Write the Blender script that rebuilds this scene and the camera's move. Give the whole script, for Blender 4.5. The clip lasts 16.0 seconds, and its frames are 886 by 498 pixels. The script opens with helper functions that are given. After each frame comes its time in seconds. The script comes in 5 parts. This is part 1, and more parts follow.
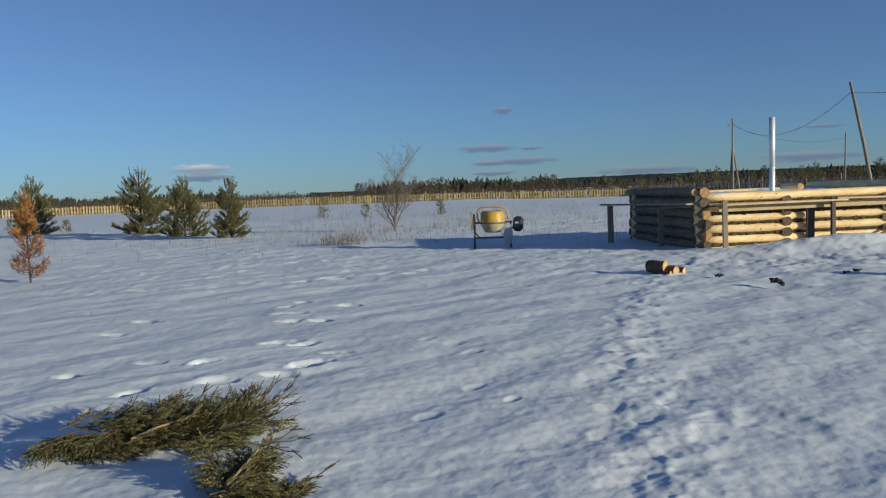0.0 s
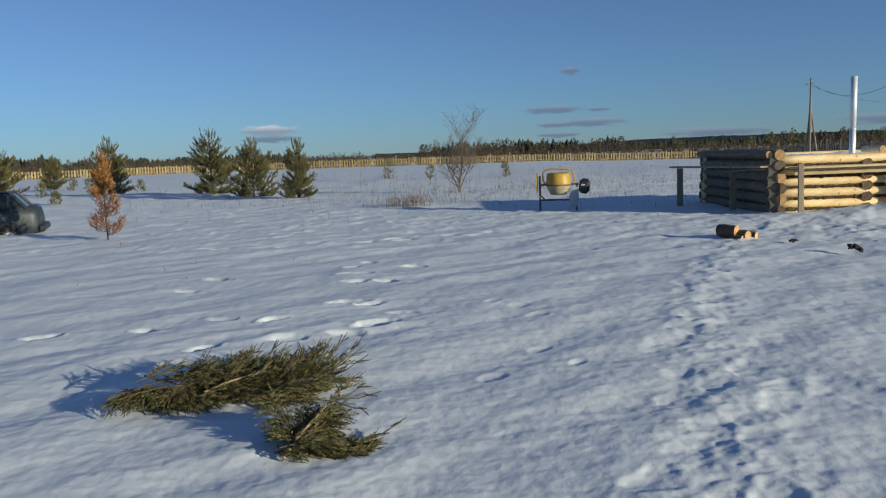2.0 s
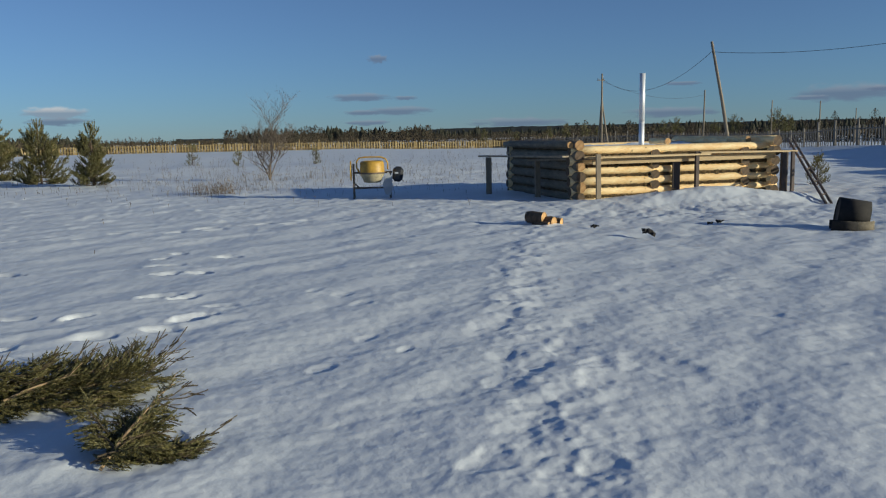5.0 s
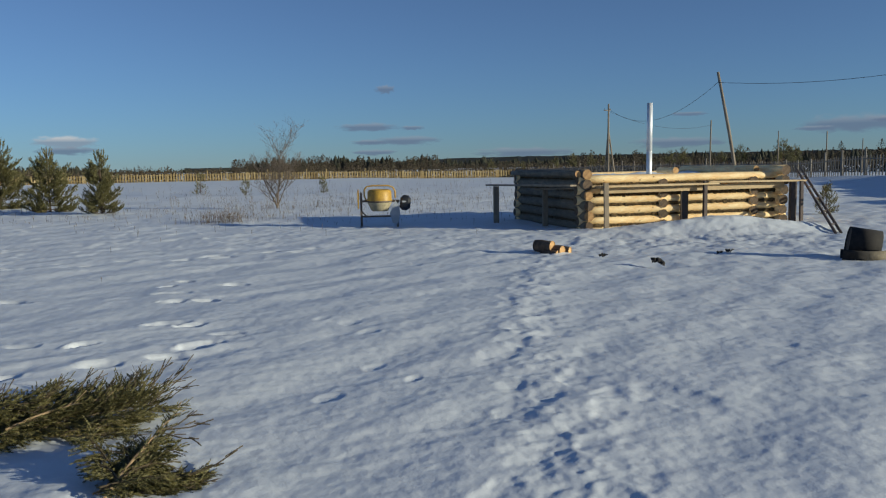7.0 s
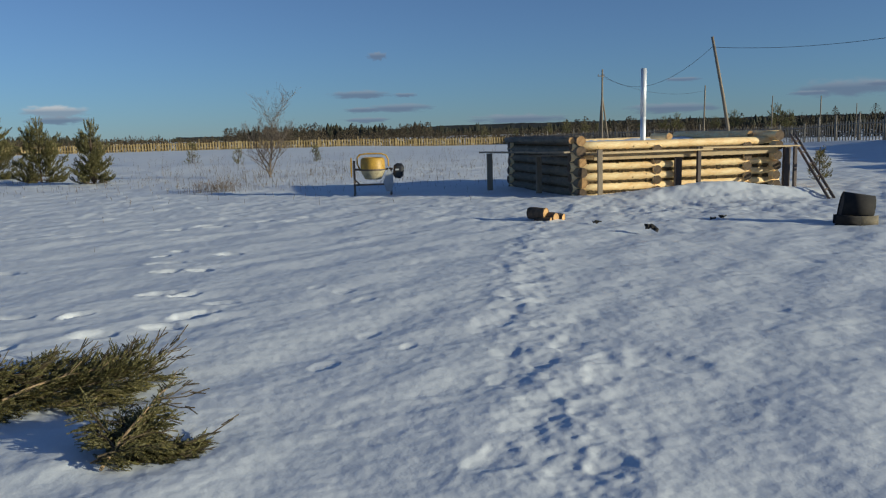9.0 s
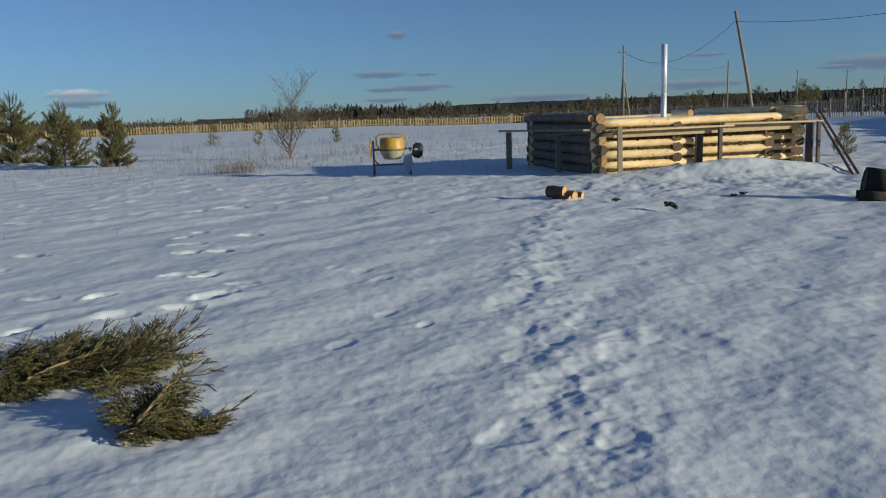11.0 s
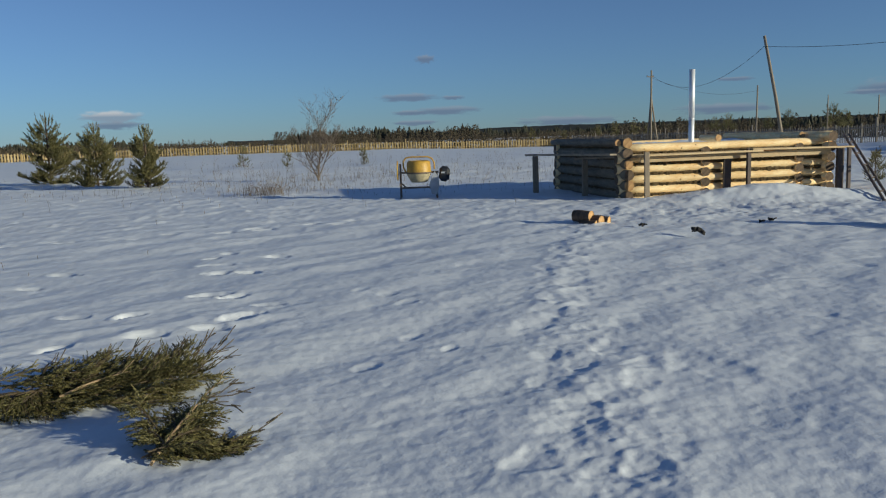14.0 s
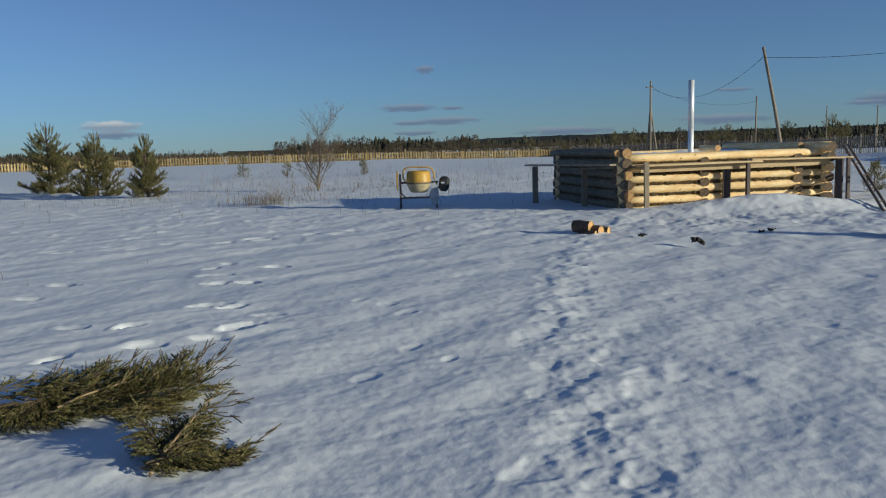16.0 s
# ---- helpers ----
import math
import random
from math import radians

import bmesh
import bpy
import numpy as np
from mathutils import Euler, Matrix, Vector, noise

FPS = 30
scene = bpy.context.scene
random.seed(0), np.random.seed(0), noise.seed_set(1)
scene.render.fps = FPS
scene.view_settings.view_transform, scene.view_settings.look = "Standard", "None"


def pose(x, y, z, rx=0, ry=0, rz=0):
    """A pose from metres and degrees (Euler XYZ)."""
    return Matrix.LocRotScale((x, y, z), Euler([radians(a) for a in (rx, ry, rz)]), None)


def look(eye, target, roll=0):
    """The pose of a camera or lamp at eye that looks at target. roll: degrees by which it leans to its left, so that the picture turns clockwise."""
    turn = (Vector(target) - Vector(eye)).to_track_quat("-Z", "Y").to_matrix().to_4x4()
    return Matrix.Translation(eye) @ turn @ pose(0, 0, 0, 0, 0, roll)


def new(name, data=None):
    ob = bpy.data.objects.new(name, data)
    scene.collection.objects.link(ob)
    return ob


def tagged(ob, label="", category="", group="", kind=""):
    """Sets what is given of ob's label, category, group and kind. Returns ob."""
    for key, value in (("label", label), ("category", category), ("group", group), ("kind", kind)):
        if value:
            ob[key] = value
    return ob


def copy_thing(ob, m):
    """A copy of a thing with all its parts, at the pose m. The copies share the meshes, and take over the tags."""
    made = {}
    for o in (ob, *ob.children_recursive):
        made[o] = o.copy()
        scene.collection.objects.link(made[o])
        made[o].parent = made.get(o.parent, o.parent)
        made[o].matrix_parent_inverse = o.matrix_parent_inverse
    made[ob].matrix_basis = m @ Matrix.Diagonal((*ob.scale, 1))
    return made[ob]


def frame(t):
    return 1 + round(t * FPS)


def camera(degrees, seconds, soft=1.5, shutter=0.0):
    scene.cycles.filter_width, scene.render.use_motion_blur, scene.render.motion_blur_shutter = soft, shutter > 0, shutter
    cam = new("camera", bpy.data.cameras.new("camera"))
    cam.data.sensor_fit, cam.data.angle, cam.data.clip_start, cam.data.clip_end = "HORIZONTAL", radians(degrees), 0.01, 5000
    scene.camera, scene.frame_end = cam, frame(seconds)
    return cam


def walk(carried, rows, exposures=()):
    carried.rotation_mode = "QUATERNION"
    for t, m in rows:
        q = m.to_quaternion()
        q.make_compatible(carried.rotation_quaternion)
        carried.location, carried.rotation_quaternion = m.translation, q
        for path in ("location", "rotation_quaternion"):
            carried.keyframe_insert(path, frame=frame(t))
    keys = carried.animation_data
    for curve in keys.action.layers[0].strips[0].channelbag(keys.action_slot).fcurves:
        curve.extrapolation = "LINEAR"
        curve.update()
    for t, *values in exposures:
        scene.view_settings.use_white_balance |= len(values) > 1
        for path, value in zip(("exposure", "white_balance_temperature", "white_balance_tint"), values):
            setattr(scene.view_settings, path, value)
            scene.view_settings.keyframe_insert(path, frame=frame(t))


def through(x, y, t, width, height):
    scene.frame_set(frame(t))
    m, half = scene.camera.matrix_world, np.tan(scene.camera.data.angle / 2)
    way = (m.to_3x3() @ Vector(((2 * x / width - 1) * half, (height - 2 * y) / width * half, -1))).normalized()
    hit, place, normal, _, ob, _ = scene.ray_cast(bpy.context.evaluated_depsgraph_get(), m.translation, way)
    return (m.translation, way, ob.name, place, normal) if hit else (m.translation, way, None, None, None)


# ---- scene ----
cam = camera(56.5, 16.0, 1.2)
PATH = [
    (0, (0.148, -0.072, 1.749), (0.1806, 1.9218, 1.6001), -2.17),
    (0.5, (0.137, -0.042, 1.736), (0.1638, 1.9521, 1.5819), -1.60),
    (1, (0.145, -0.043, 1.738), (0.1414, 1.9485, 1.5517), -1.30),
    (1.5, (0.142, -0.044, 1.746), (0.0900, 1.9431, 1.5202), -1.42),
    (2, (0.129, -0.053, 1.743), (0.0039, 1.9297, 1.5077), -2.00),
    (2.5, (0.097, -0.041, 1.768), (0.0368, 1.9466, 1.5537), -2.20),
    (3, (0.028, -0.016, 1.767), (0.1279, 1.9730, 1.5807), -1.80),
    (3.5, (0.007, -0.015, 1.755), (0.2090, 1.9658, 1.5690), -2.00),
    (4, (0.015, 0.012, 1.738), (0.2711, 1.9767, 1.4653), -2.00),
    (4.5, (0.011, 0.005, 1.738), (0.3336, 1.9524, 1.4158), -1.57),
    (5, (0.000, 0.000, 1.750), (0.3303, 1.9529, 1.4727), -1.20),
    (5.2, (-0.004, 0.014, 1.748), (0.3240, 1.9710, 1.4953), -1.12),
    (7.3, (-0.012, 0.072, 1.729), (0.3004, 2.0369, 1.5226), -1.02),
    (7.5, (-0.011, 0.062, 1.735), (0.2922, 2.0275, 1.5182), -0.88),
    (8, (-0.011, 0.055, 1.735), (0.2802, 2.0221, 1.5174), -0.89),
    (8.5, (-0.009, 0.053, 1.734), (0.2896, 2.0137, 1.4754), -1.09),
    (9, (-0.010, 0.076, 1.730), (0.3191, 2.0284, 1.4456), -1.45),
    (9.2, (-0.007, 0.081, 1.725), (0.3460, 2.0285, 1.4342), -1.40),
    (11.3, (0.032, 0.017, 1.729), (0.2914, 1.9716, 1.3969), -2.07),
    (11.5, (0.032, 0.009, 1.740), (0.2840, 1.9663, 1.4172), -1.98),
    (12, (0.029, 0.017, 1.735), (0.2774, 1.9777, 1.4276), -1.81),
    (12.5, (0.031, 0.002, 1.737), (0.2672, 1.9658, 1.4398), -1.75),
    (13, (0.027, 0.002, 1.741), (0.2530, 1.9682, 1.4524), -1.49),
    (13.5, (0.026, -0.009, 1.740), (0.2449, 1.9586, 1.4593), -1.47),
    (14, (0.029, -0.009, 1.748), (0.2447, 1.9605, 1.4724), -1.83),
    (14.5, (0.031, 0.002, 1.746), (0.2457, 1.9724, 1.4766), -2.27),
    (15, (0.027, -0.002, 1.745), (0.2436, 1.9686, 1.4826), -2.30),
    (15.5, (0.030, -0.010, 1.747), (0.2465, 1.9614, 1.4903), -2.08),
    (16, (0.029, -0.004, 1.749), (0.2466, 1.9681, 1.4975), -1.78),
]
walk(cam, [(t, look(eye, target, roll)) for t, eye, target, roll in PATH], ((0, 0.10), (3.0, 0.10), (4.5, 0.0), (16, 0.0)))

# ---- world, sun and exposure ----
SUN_FROM = Vector((0.865, -0.50, 0.0)).normalized()
SUN_UP = radians(11.0)
world = bpy.data.worlds.new("winter_sky")
scene.world = world
world.use_nodes = True
wt = world.node_tree
sky = wt.nodes.new("ShaderNodeTexSky")
sky.sky_type = "NISHITA"
sky.sun_disc = False
sky.sun_elevation = SUN_UP
sky.sun_rotation = math.atan2(SUN_FROM.x, SUN_FROM.y)
sky.air_density, sky.dust_density, sky.ozone_density = 0.8, 0.0, 6.0
wt.nodes["Background"].inputs["Strength"].default_value = 0.086
tone = wt.nodes.new("ShaderNodeHueSaturation")
tone.inputs["Saturation"].default_value = 0.82
tint = wt.nodes.new("ShaderNodeMix")
tint.data_type, tint.blend_type = "RGBA", "MULTIPLY"
tint.inputs[0].default_value = 1.0
tint.inputs[7].default_value = (0.85, 0.985, 1.07, 1)
wt.links.new(sky.outputs[0], tone.inputs["Color"])
wt.links.new(tone.outputs[0], tint.inputs[6])
wt.links.new(tint.outputs[2], wt.nodes["Background"].inputs[0])
sun = new("sun", bpy.data.lights.new("sun", "SUN"))
sun.data.energy, sun.data.angle, sun.data.color = 4.8, radians(0.6), (0.94, 0.905, 0.70)
to_sun = SUN_FROM * math.cos(SUN_UP) + Vector((0, 0, math.sin(SUN_UP)))
sun.matrix_world = look((0, 0, 30), Vector((0, 0, 30)) - to_sun)


# ---- materials ----
def mat(name, c1, c2, rough=0.8, scale=8.0, fine=60.0, bump=0.3, depth=0.01, stretch=(1, 1, 1), metal=0.0, spread=(0.35, 0.65), vary=0.0):
    """A surface whose colour wanders between c1 and c2 at two scales, with fine relief."""
    m = bpy.data.materials.new(name)
    m.use_nodes = True
    n, link = m.node_tree.nodes, m.node_tree.links
    b = n["Principled BSDF"]
    b.inputs["Roughness"].default_value, b.inputs["Metallic"].default_value = rough, metal
    tc, mp = n.new("ShaderNodeTexCoord"), n.new("ShaderNodeMapping")
    mp.inputs["Scale"].default_value = stretch
    link.new(tc.outputs["Object"], mp.inputs[0])
    big, small = n.new("ShaderNodeTexNoise"), n.new("ShaderNodeTexNoise")
    big.inputs["Scale"].default_value, big.inputs["Detail"].default_value = scale, 4
    small.inputs["Scale"].default_value, small.inputs["Detail"].default_value = fine, 3
    link.new(mp.outputs[0], big.inputs["Vector"])
    link.new(mp.outputs[0], small.inputs["Vector"])
    mx = n.new("ShaderNodeMath")
    mx.operation = "MULTIPLY_ADD"
    mx.inputs[1].default_value = 0.4
    link.new(small.outputs[0], mx.inputs[0])
    sc = n.new("ShaderNodeMath")
    sc.operation = "MULTIPLY"
    sc.inputs[1].default_value = 0.6
    link.new(big.outputs[0], sc.inputs[0])
    link.new(sc.outputs[0], mx.inputs[2])
    ramp = n.new("ShaderNodeValToRGB")
    ramp.color_ramp.elements[0].position, ramp.color_ramp.elements[1].position = spread
    ramp.color_ramp.elements[0].color, ramp.color_ramp.elements[1].color = (*c1, 1), (*c2, 1)
    link.new(mx.outputs[0], ramp.inputs[0])
    out = ramp.outputs[0]
    if vary:
        info, hsv, rng = n.new("ShaderNodeObjectInfo"), n.new("ShaderNodeHueSaturation"), n.new("ShaderNodeMapRange")
        rng.inputs["To Min"].default_value, rng.inputs["To Max"].default_value = 1 - vary, 1 + vary
        link.new(info.outputs["Random"], rng.inputs["Value"])
        link.new(rng.outputs[0], hsv.inputs["Value"])
        link.new(out, hsv.inputs["Color"])
        out = hsv.outputs[0]
    link.new(out, b.inputs["Base Color"])
    if bump:
        bp = n.new("ShaderNodeBump")
        bp.inputs["Strength"].default_value, bp.inputs["Distance"].default_value = bump, depth
        link.new(mx.outputs[0], bp.inputs["Height"])
        link.new(bp.outputs[0], b.inputs["Normal"])
    return m


def island_mat(name, c1, c2, rough=0.7, through=0.0):
    """Leaves, needles and boards of which each takes its own colour between c1 and c2."""
    m = bpy.data.materials.new(name)
    m.use_nodes = True
    n, link = m.node_tree.nodes, m.node_tree.links
    b = n["Principled BSDF"]
    b.inputs["Roughness"].default_value = rough
    geo, ramp = n.new("ShaderNodeNewGeometry"), n.new("ShaderNodeValToRGB")
    ramp.color_ramp.elements[0].color, ramp.color_ramp.elements[1].color = (*c1, 1), (*c2, 1)
    link.new(geo.outputs["Random Per Island"], ramp.inputs[0])
    link.new(ramp.outputs[0], b.inputs["Base Color"])
    if through:
        tr, mix = n.new("ShaderNodeBsdfTranslucent"), n.new("ShaderNodeMixShader")
        mix.inputs[0].default_value = through
        link.new(ramp.outputs[0], tr.inputs[0])
        link.new(b.outputs[0], mix.inputs[1])
        link.new(tr.outputs[0], mix.inputs[2])
        link.new(mix.outputs[0], n["Material Output"].inputs[0])
    return m


SNOW = mat("snow", (0.72, 0.755, 0.79), (0.82, 0.845, 0.87), 0.6, 1.2, 55, 0.35, 0.008)


def add_crumbs(m, scale, depth):
    """A second, coarser relief under the fine one."""
    n, link = m.node_tree.nodes, m.node_tree.links
    fine = next(q for q in n if q.bl_idname == "ShaderNodeBump")
    tc, nz, bp = n.new("ShaderNodeTexCoord"), n.new("ShaderNodeTexNoise"), n.new("ShaderNodeBump")
    nz.inputs["Scale"].default_value, nz.inputs["Detail"].default_value, nz.inputs["Roughness"].default_value = scale, 4, 0.5
    bp.inputs["Strength"].default_value, bp.inputs["Distance"].default_value = 0.5, depth
    link.new(tc.outputs["Object"], nz.inputs["Vector"])
    link.new(nz.outputs[0], bp.inputs["Height"])
    link.new(bp.outputs[0], fine.inputs["Normal"])


add_crumbs(SNOW, 9, 0.011)
LOGWOOD = mat("peeled_pine_log", (0.78, 0.48, 0.20), (0.95, 0.75, 0.43), 0.6, 3.4, 17, 0.8, 0.016, (0.7, 2.0, 2.0), vary=0.14)


def add_knots(m, colour, scale, size):
    """KNOTS: dark round spots scattered over a wood material."""
    n, link = m.node_tree.nodes, m.node_tree.links
    b = n["Principled BSDF"]
    was = b.inputs["Base Color"].links[0].from_socket
    tc, vo, rg, mx = n.new("ShaderNodeTexCoord"), n.new("ShaderNodeTexVoronoi"), n.new("ShaderNodeMapRange"), n.new("ShaderNodeMix")
    vo.inputs["Scale"].default_value = scale
    link.new(tc.outputs["Object"], vo.inputs["Vector"])
    rg.inputs["From Min"].default_value, rg.inputs["From Max"].default_value = size, size * 0.4
    link.new(vo.outputs["Distance"], rg.inputs["Value"])
    mx.data_type = "RGBA"
    mx.inputs[7].default_value = (*colour, 1)
    link.new(rg.outputs[0], mx.inputs[0])
    link.new(was, mx.inputs[6])
    link.new(mx.outputs[2], b.inputs["Base Color"])


add_knots(LOGWOOD, (0.24, 0.13, 0.05), 3.4, 0.10)
ENDGRAIN = mat("sawn_log_end", (0.26, 0.13, 0.05), (0.58, 0.34, 0.14), 0.75, 9, 70, 0.3, 0.004, vary=0.25)
GREYWOOD = mat("weathered_grey_board", (0.17, 0.135, 0.10), (0.34, 0.27, 0.19), 0.85, 5, 50, 0.5, 0.005, (1, 1, 0.15), vary=0.15)
NEWBOARD = mat("fresh_pine_board", (0.42, 0.29, 0.15), (0.62, 0.46, 0.26), 0.7, 4, 40, 0.3, 0.004, (0.2, 1, 1), vary=0.15)
MOSS = mat("caulking_moss", (0.045, 0.03, 0.013), (0.15, 0.10, 0.045), 0.95, 14, 80, 0.8, 0.02)
# weathered grey, taken darker so the colour carries the left wall's shade
SHADED_GREYLOG = mat("weathered_shaded_grey_log", (0.10, 0.082, 0.058), (0.235, 0.195, 0.14), 0.8, 3.4, 17, 0.8, 0.016, (0.7, 2.0, 2.0), vary=0.14)
OLDEND = mat("weathered_log_end", (0.055, 0.036, 0.024), (0.15, 0.10, 0.062), 0.85, 12, 80, 0.4, 0.005, vary=0.2)
STEEL = mat("galvanised_steel", (0.72, 0.73, 0.75), (0.85, 0.86, 0.87), 0.48, 6, 60, 0.1, 0.003, metal=0.35)
DARKWOOD = mat("dark_damp_timber", (0.055, 0.042, 0.040), (0.15, 0.115, 0.10), 0.85, 5, 50, 0.5, 0.005, (1, 1, 0.15), vary=0.15)
BARK = mat("pine_bark", (0.05, 0.035, 0.025), (0.16, 0.11, 0.075), 0.9, 9, 60, 0.8, 0.012, (1, 1, 0.4))
POLEWOOD = mat("old_pole_wood", (0.16, 0.13, 0.10), (0.32, 0.26, 0.19), 0.85, 3, 30, 0.4, 0.01, (2, 2, 0.2))
PICKET = island_mat("fence_board", (0.28, 0.195, 0.08), (0.50, 0.37, 0.18), 0.8)
OLDPICKET = island_mat("old_fence_board", (0.13, 0.115, 0.10), (0.30, 0.26, 0.21), 0.85)
WIRE = mat("black_cable", (0.015, 0.015, 0.015), (0.03, 0.03, 0.03), 0.5, bump=0)


# ---- mesh builders ----
class MB:
    """Collects vertices and faces of one mesh."""

    def __init__(self):
        self.v, self.f, self.s = [], [], []

    def face(self, pts, slot=0):
        k = len(self.v)
        self.v.extend(tuple(p) for p in pts)
        self.f.append(tuple(range(k, k + len(pts))))
        self.s.append(slot)

    def box(self, c, size, rot=None, slot=0, jitter=0.0):
        k, R = len(self.v), (rot or Matrix.Identity(3))
        for sx in (-1, 1):
            for sy in (-1, 1):
                for sz in (-1, 1):
                    p = R @ Vector((sx * size[0] / 2, sy * size[1] / 2, sz * size[2] / 2)) + Vector(c)
                    if jitter:
                        p += Vector([random.uniform(-jitter, jitter) for _ in range(3)])
                    self.v.append(tuple(p))
        for q in ((0, 1, 3, 2), (4, 6, 7, 5), (0, 4, 5, 1), (2, 3, 7, 6), (0, 2, 6, 4), (1, 5, 7, 3)):
            self.f.append(tuple(k + i for i in q))
            self.s.append(slot)
        return self

    def tube(self, pts, radii, n=8, caps=True, slot=0, capslot=None, wob=0.0):
        pts = [Vector(p) for p in pts]
        k = len(self.v)
        t = (pts[1] - pts[0]).normalized()
        side = t.orthogonal().normalized()
        for i, p in enumerate(pts):
            t = (pts[min(i + 1, len(pts) - 1)] - pts[max(i - 1, 0)]).normalized()
            side = (side - t * side.dot(t)).normalized()
            up = t.cross(side)
            for j in range(n):
                a = 2 * math.pi * j / n
                r = radii[i] if hasattr(radii, "__len__") else radii
                if wob:
                    r *= 1 + wob * noise.noise(p * 3 + Vector((math.cos(a), math.sin(a), i * 0.2)))
                self.v.append(tuple(p + (side * math.cos(a) + up * math.sin(a)) * r))
        for i in range(len(pts) - 1):
            for j in range(n):
                a, b = k + i * n + j, k + i * n + (j + 1) % n
                self.f.append((a, b, b + n, a + n))
                self.s.append(slot)
        if caps:
            self.f.append(tuple(k + j for j in reversed(range(n))))
            self.f.append(tuple(k + (len(pts) - 1) * n + j for j in range(n)))
            self.s += [slot if capslot is None else capslot] * 2
        return self

    def mesh(self, name, mats, smooth=True):
        me = bpy.data.meshes.new(name)
        me.from_pydata(self.v, [], self.f)
        for m in mats if isinstance(mats, (list, tuple)) else [mats]:
            me.materials.append(m)
        me.polygons.foreach_set("material_index", self.s)
        me.polygons.foreach_set("use_smooth", [smooth and len(f) <= 4 for f in self.f])
        me.update()
        return me


def thing(name, m, label, category, group="", kind=""):
    ob = new(name)
    ob.empty_display_size = 0.2
    ob.matrix_world = m
    return tagged(ob, label, category, group, kind)


def part(name, mb, mats, parent, label="", smooth=False, at=None):
    ob = new(name, mb if isinstance(mb, bpy.types.Mesh) else mb.mesh(name, mats, smooth))
    ob.parent = parent
    if at is not None:
        ob.matrix_basis = at
    return tagged(ob, label)


def bevelled(size, bev=0.006):
    """A board with softened edges, as a mesh builder."""
    bm = bmesh.new()
    bmesh.ops.create_cube(bm, size=1)
    bmesh.ops.scale(bm, vec=size, verts=bm.verts)
    bmesh.ops.bevel(bm, geom=bm.edges[:], offset=bev, segments=1, affect="EDGES")
    mb = MB()
    bm.verts.index_update()
    mb.v = [tuple(v.co) for v in bm.verts]
    mb.f = [tuple(v.index for v in f.verts) for f in bm.faces]
    mb.s = [0] * len(mb.f)
    bm.free()
    return mb


# ---- ground ----
PERM = np.random.RandomState(4).permutation(512)
PERM = np.concatenate([PERM, PERM])
GRAD = np.random.RandomState(5).uniform(0, 2 * np.pi, 512)


def perlin(x, y):
    """Gradient noise over arrays, about -0.7 to 0.7."""
    xi, yi = np.floor(x).astype(int), np.floor(y).astype(int)
    xf, yf = x - xi, y - yi
    u, v = xf * xf * xf * (xf * (xf * 6 - 15) + 10), yf * yf * yf * (yf * (yf * 6 - 15) + 10)

    def corner(i, j):
        a = GRAD[PERM[PERM[(xi + i) & 511] + ((yi + j) & 511)]]
        return np.cos(a) * (xf - i) + np.sin(a) * (yf - j)

    top = corner(0, 0) * (1 - u) + corner(1, 0) * u
    low = corner(0, 1) * (1 - u) + corner(1, 1) * u
    return top * (1 - v) + low * v


def bump(x, y, cx, cy, rx, ry, turn=0.0):
    c, s = math.cos(turn), math.sin(turn)
    dx, dy = x - cx, y - cy
    a, b = (dx * c + dy * s) / rx, (-dx * s + dy * c) / ry
    return np.exp(-(a * a + b * b))


def broad(x, y):
    """The lie of the land, without drifts and footprints."""
    x, y = np.asarray(x, float), np.asarray(y, float)
    d = np.hypot(x, y)
    z = -0.0045 * (np.sqrt((d - 25) ** 2 + 40) + d - 25) / 2
    z = z + 0.30 * bump(x, y, 10.3, 18.9, 1.9, 0.9, 0.05) + 0.11 * bump(x, y, 8.4, 19.0, 2.2, 0.8, 0.1)
    z = z + 0.03 * bump(x, y, 6.6, 18.6, 2.0, 1.2)
    z = z - 0.10 * bump(x, y, 12.4, 17.6, 1.2, 0.9)
    z = z + 0.06 * perlin(x / 6 + 3, y / 6) * np.clip(d / 8, 0, 1)
    z = z - 0.45 * bump(x, y, 32, 145, 24, 24) + 0.25 * bump(x, y, 9, 141, 7, 4) + 0.45 * bump(x, y, 43, 57, 12, 3, 1.2)
    # unseen snow bank, added out of view to cast the shadow on the right
    f = np.clip(((x - 29) * 13 + (y - 22.5) * 22) / (13 ** 2 + 22 ** 2), -0.42, 1.3)
    off = np.hypot(x - 29 - 13 * f, y - 22.5 - 22 * f)
    z = z + (1.9 + 0.5 * perlin(x / 2.5, y / 2.5)) * np.exp(-(off / 1.7) ** 2)
    return z


def ground_z(x, y):
    return float(broad(x, y))


TRACK = [(0.95, 2.2), (1.2, 3.75), (1.33, 4.34), (1.57, 5.22), (1.84, 6.53), (2.08, 8.12), (2.55, 9.72), (3.37, 12.05), (4.25, 14.46), (5.4, 16.6), (6.4, 18.6)]
HOLES = [(-2.83, 8.55), (-2.27, 8.51), (-3.5, 8.1), (-4.5, 7.9), (-5.6, 7.8), (-1.34, 7.8), (-1.11, 8.23), (-0.9, 8.72), (-1.6, 9.4), (-1.33, 9.25), (-1.76, 11.14), (-1.95, 11.9), (-1.39, 11.1), (-2.12, 12.68), (-1.94, 13.22), (-1.14, 12.6), (-3.91, 11.61), (-3.98, 10.59), (-1.89, 7.62), (-2.6, 7.3)]
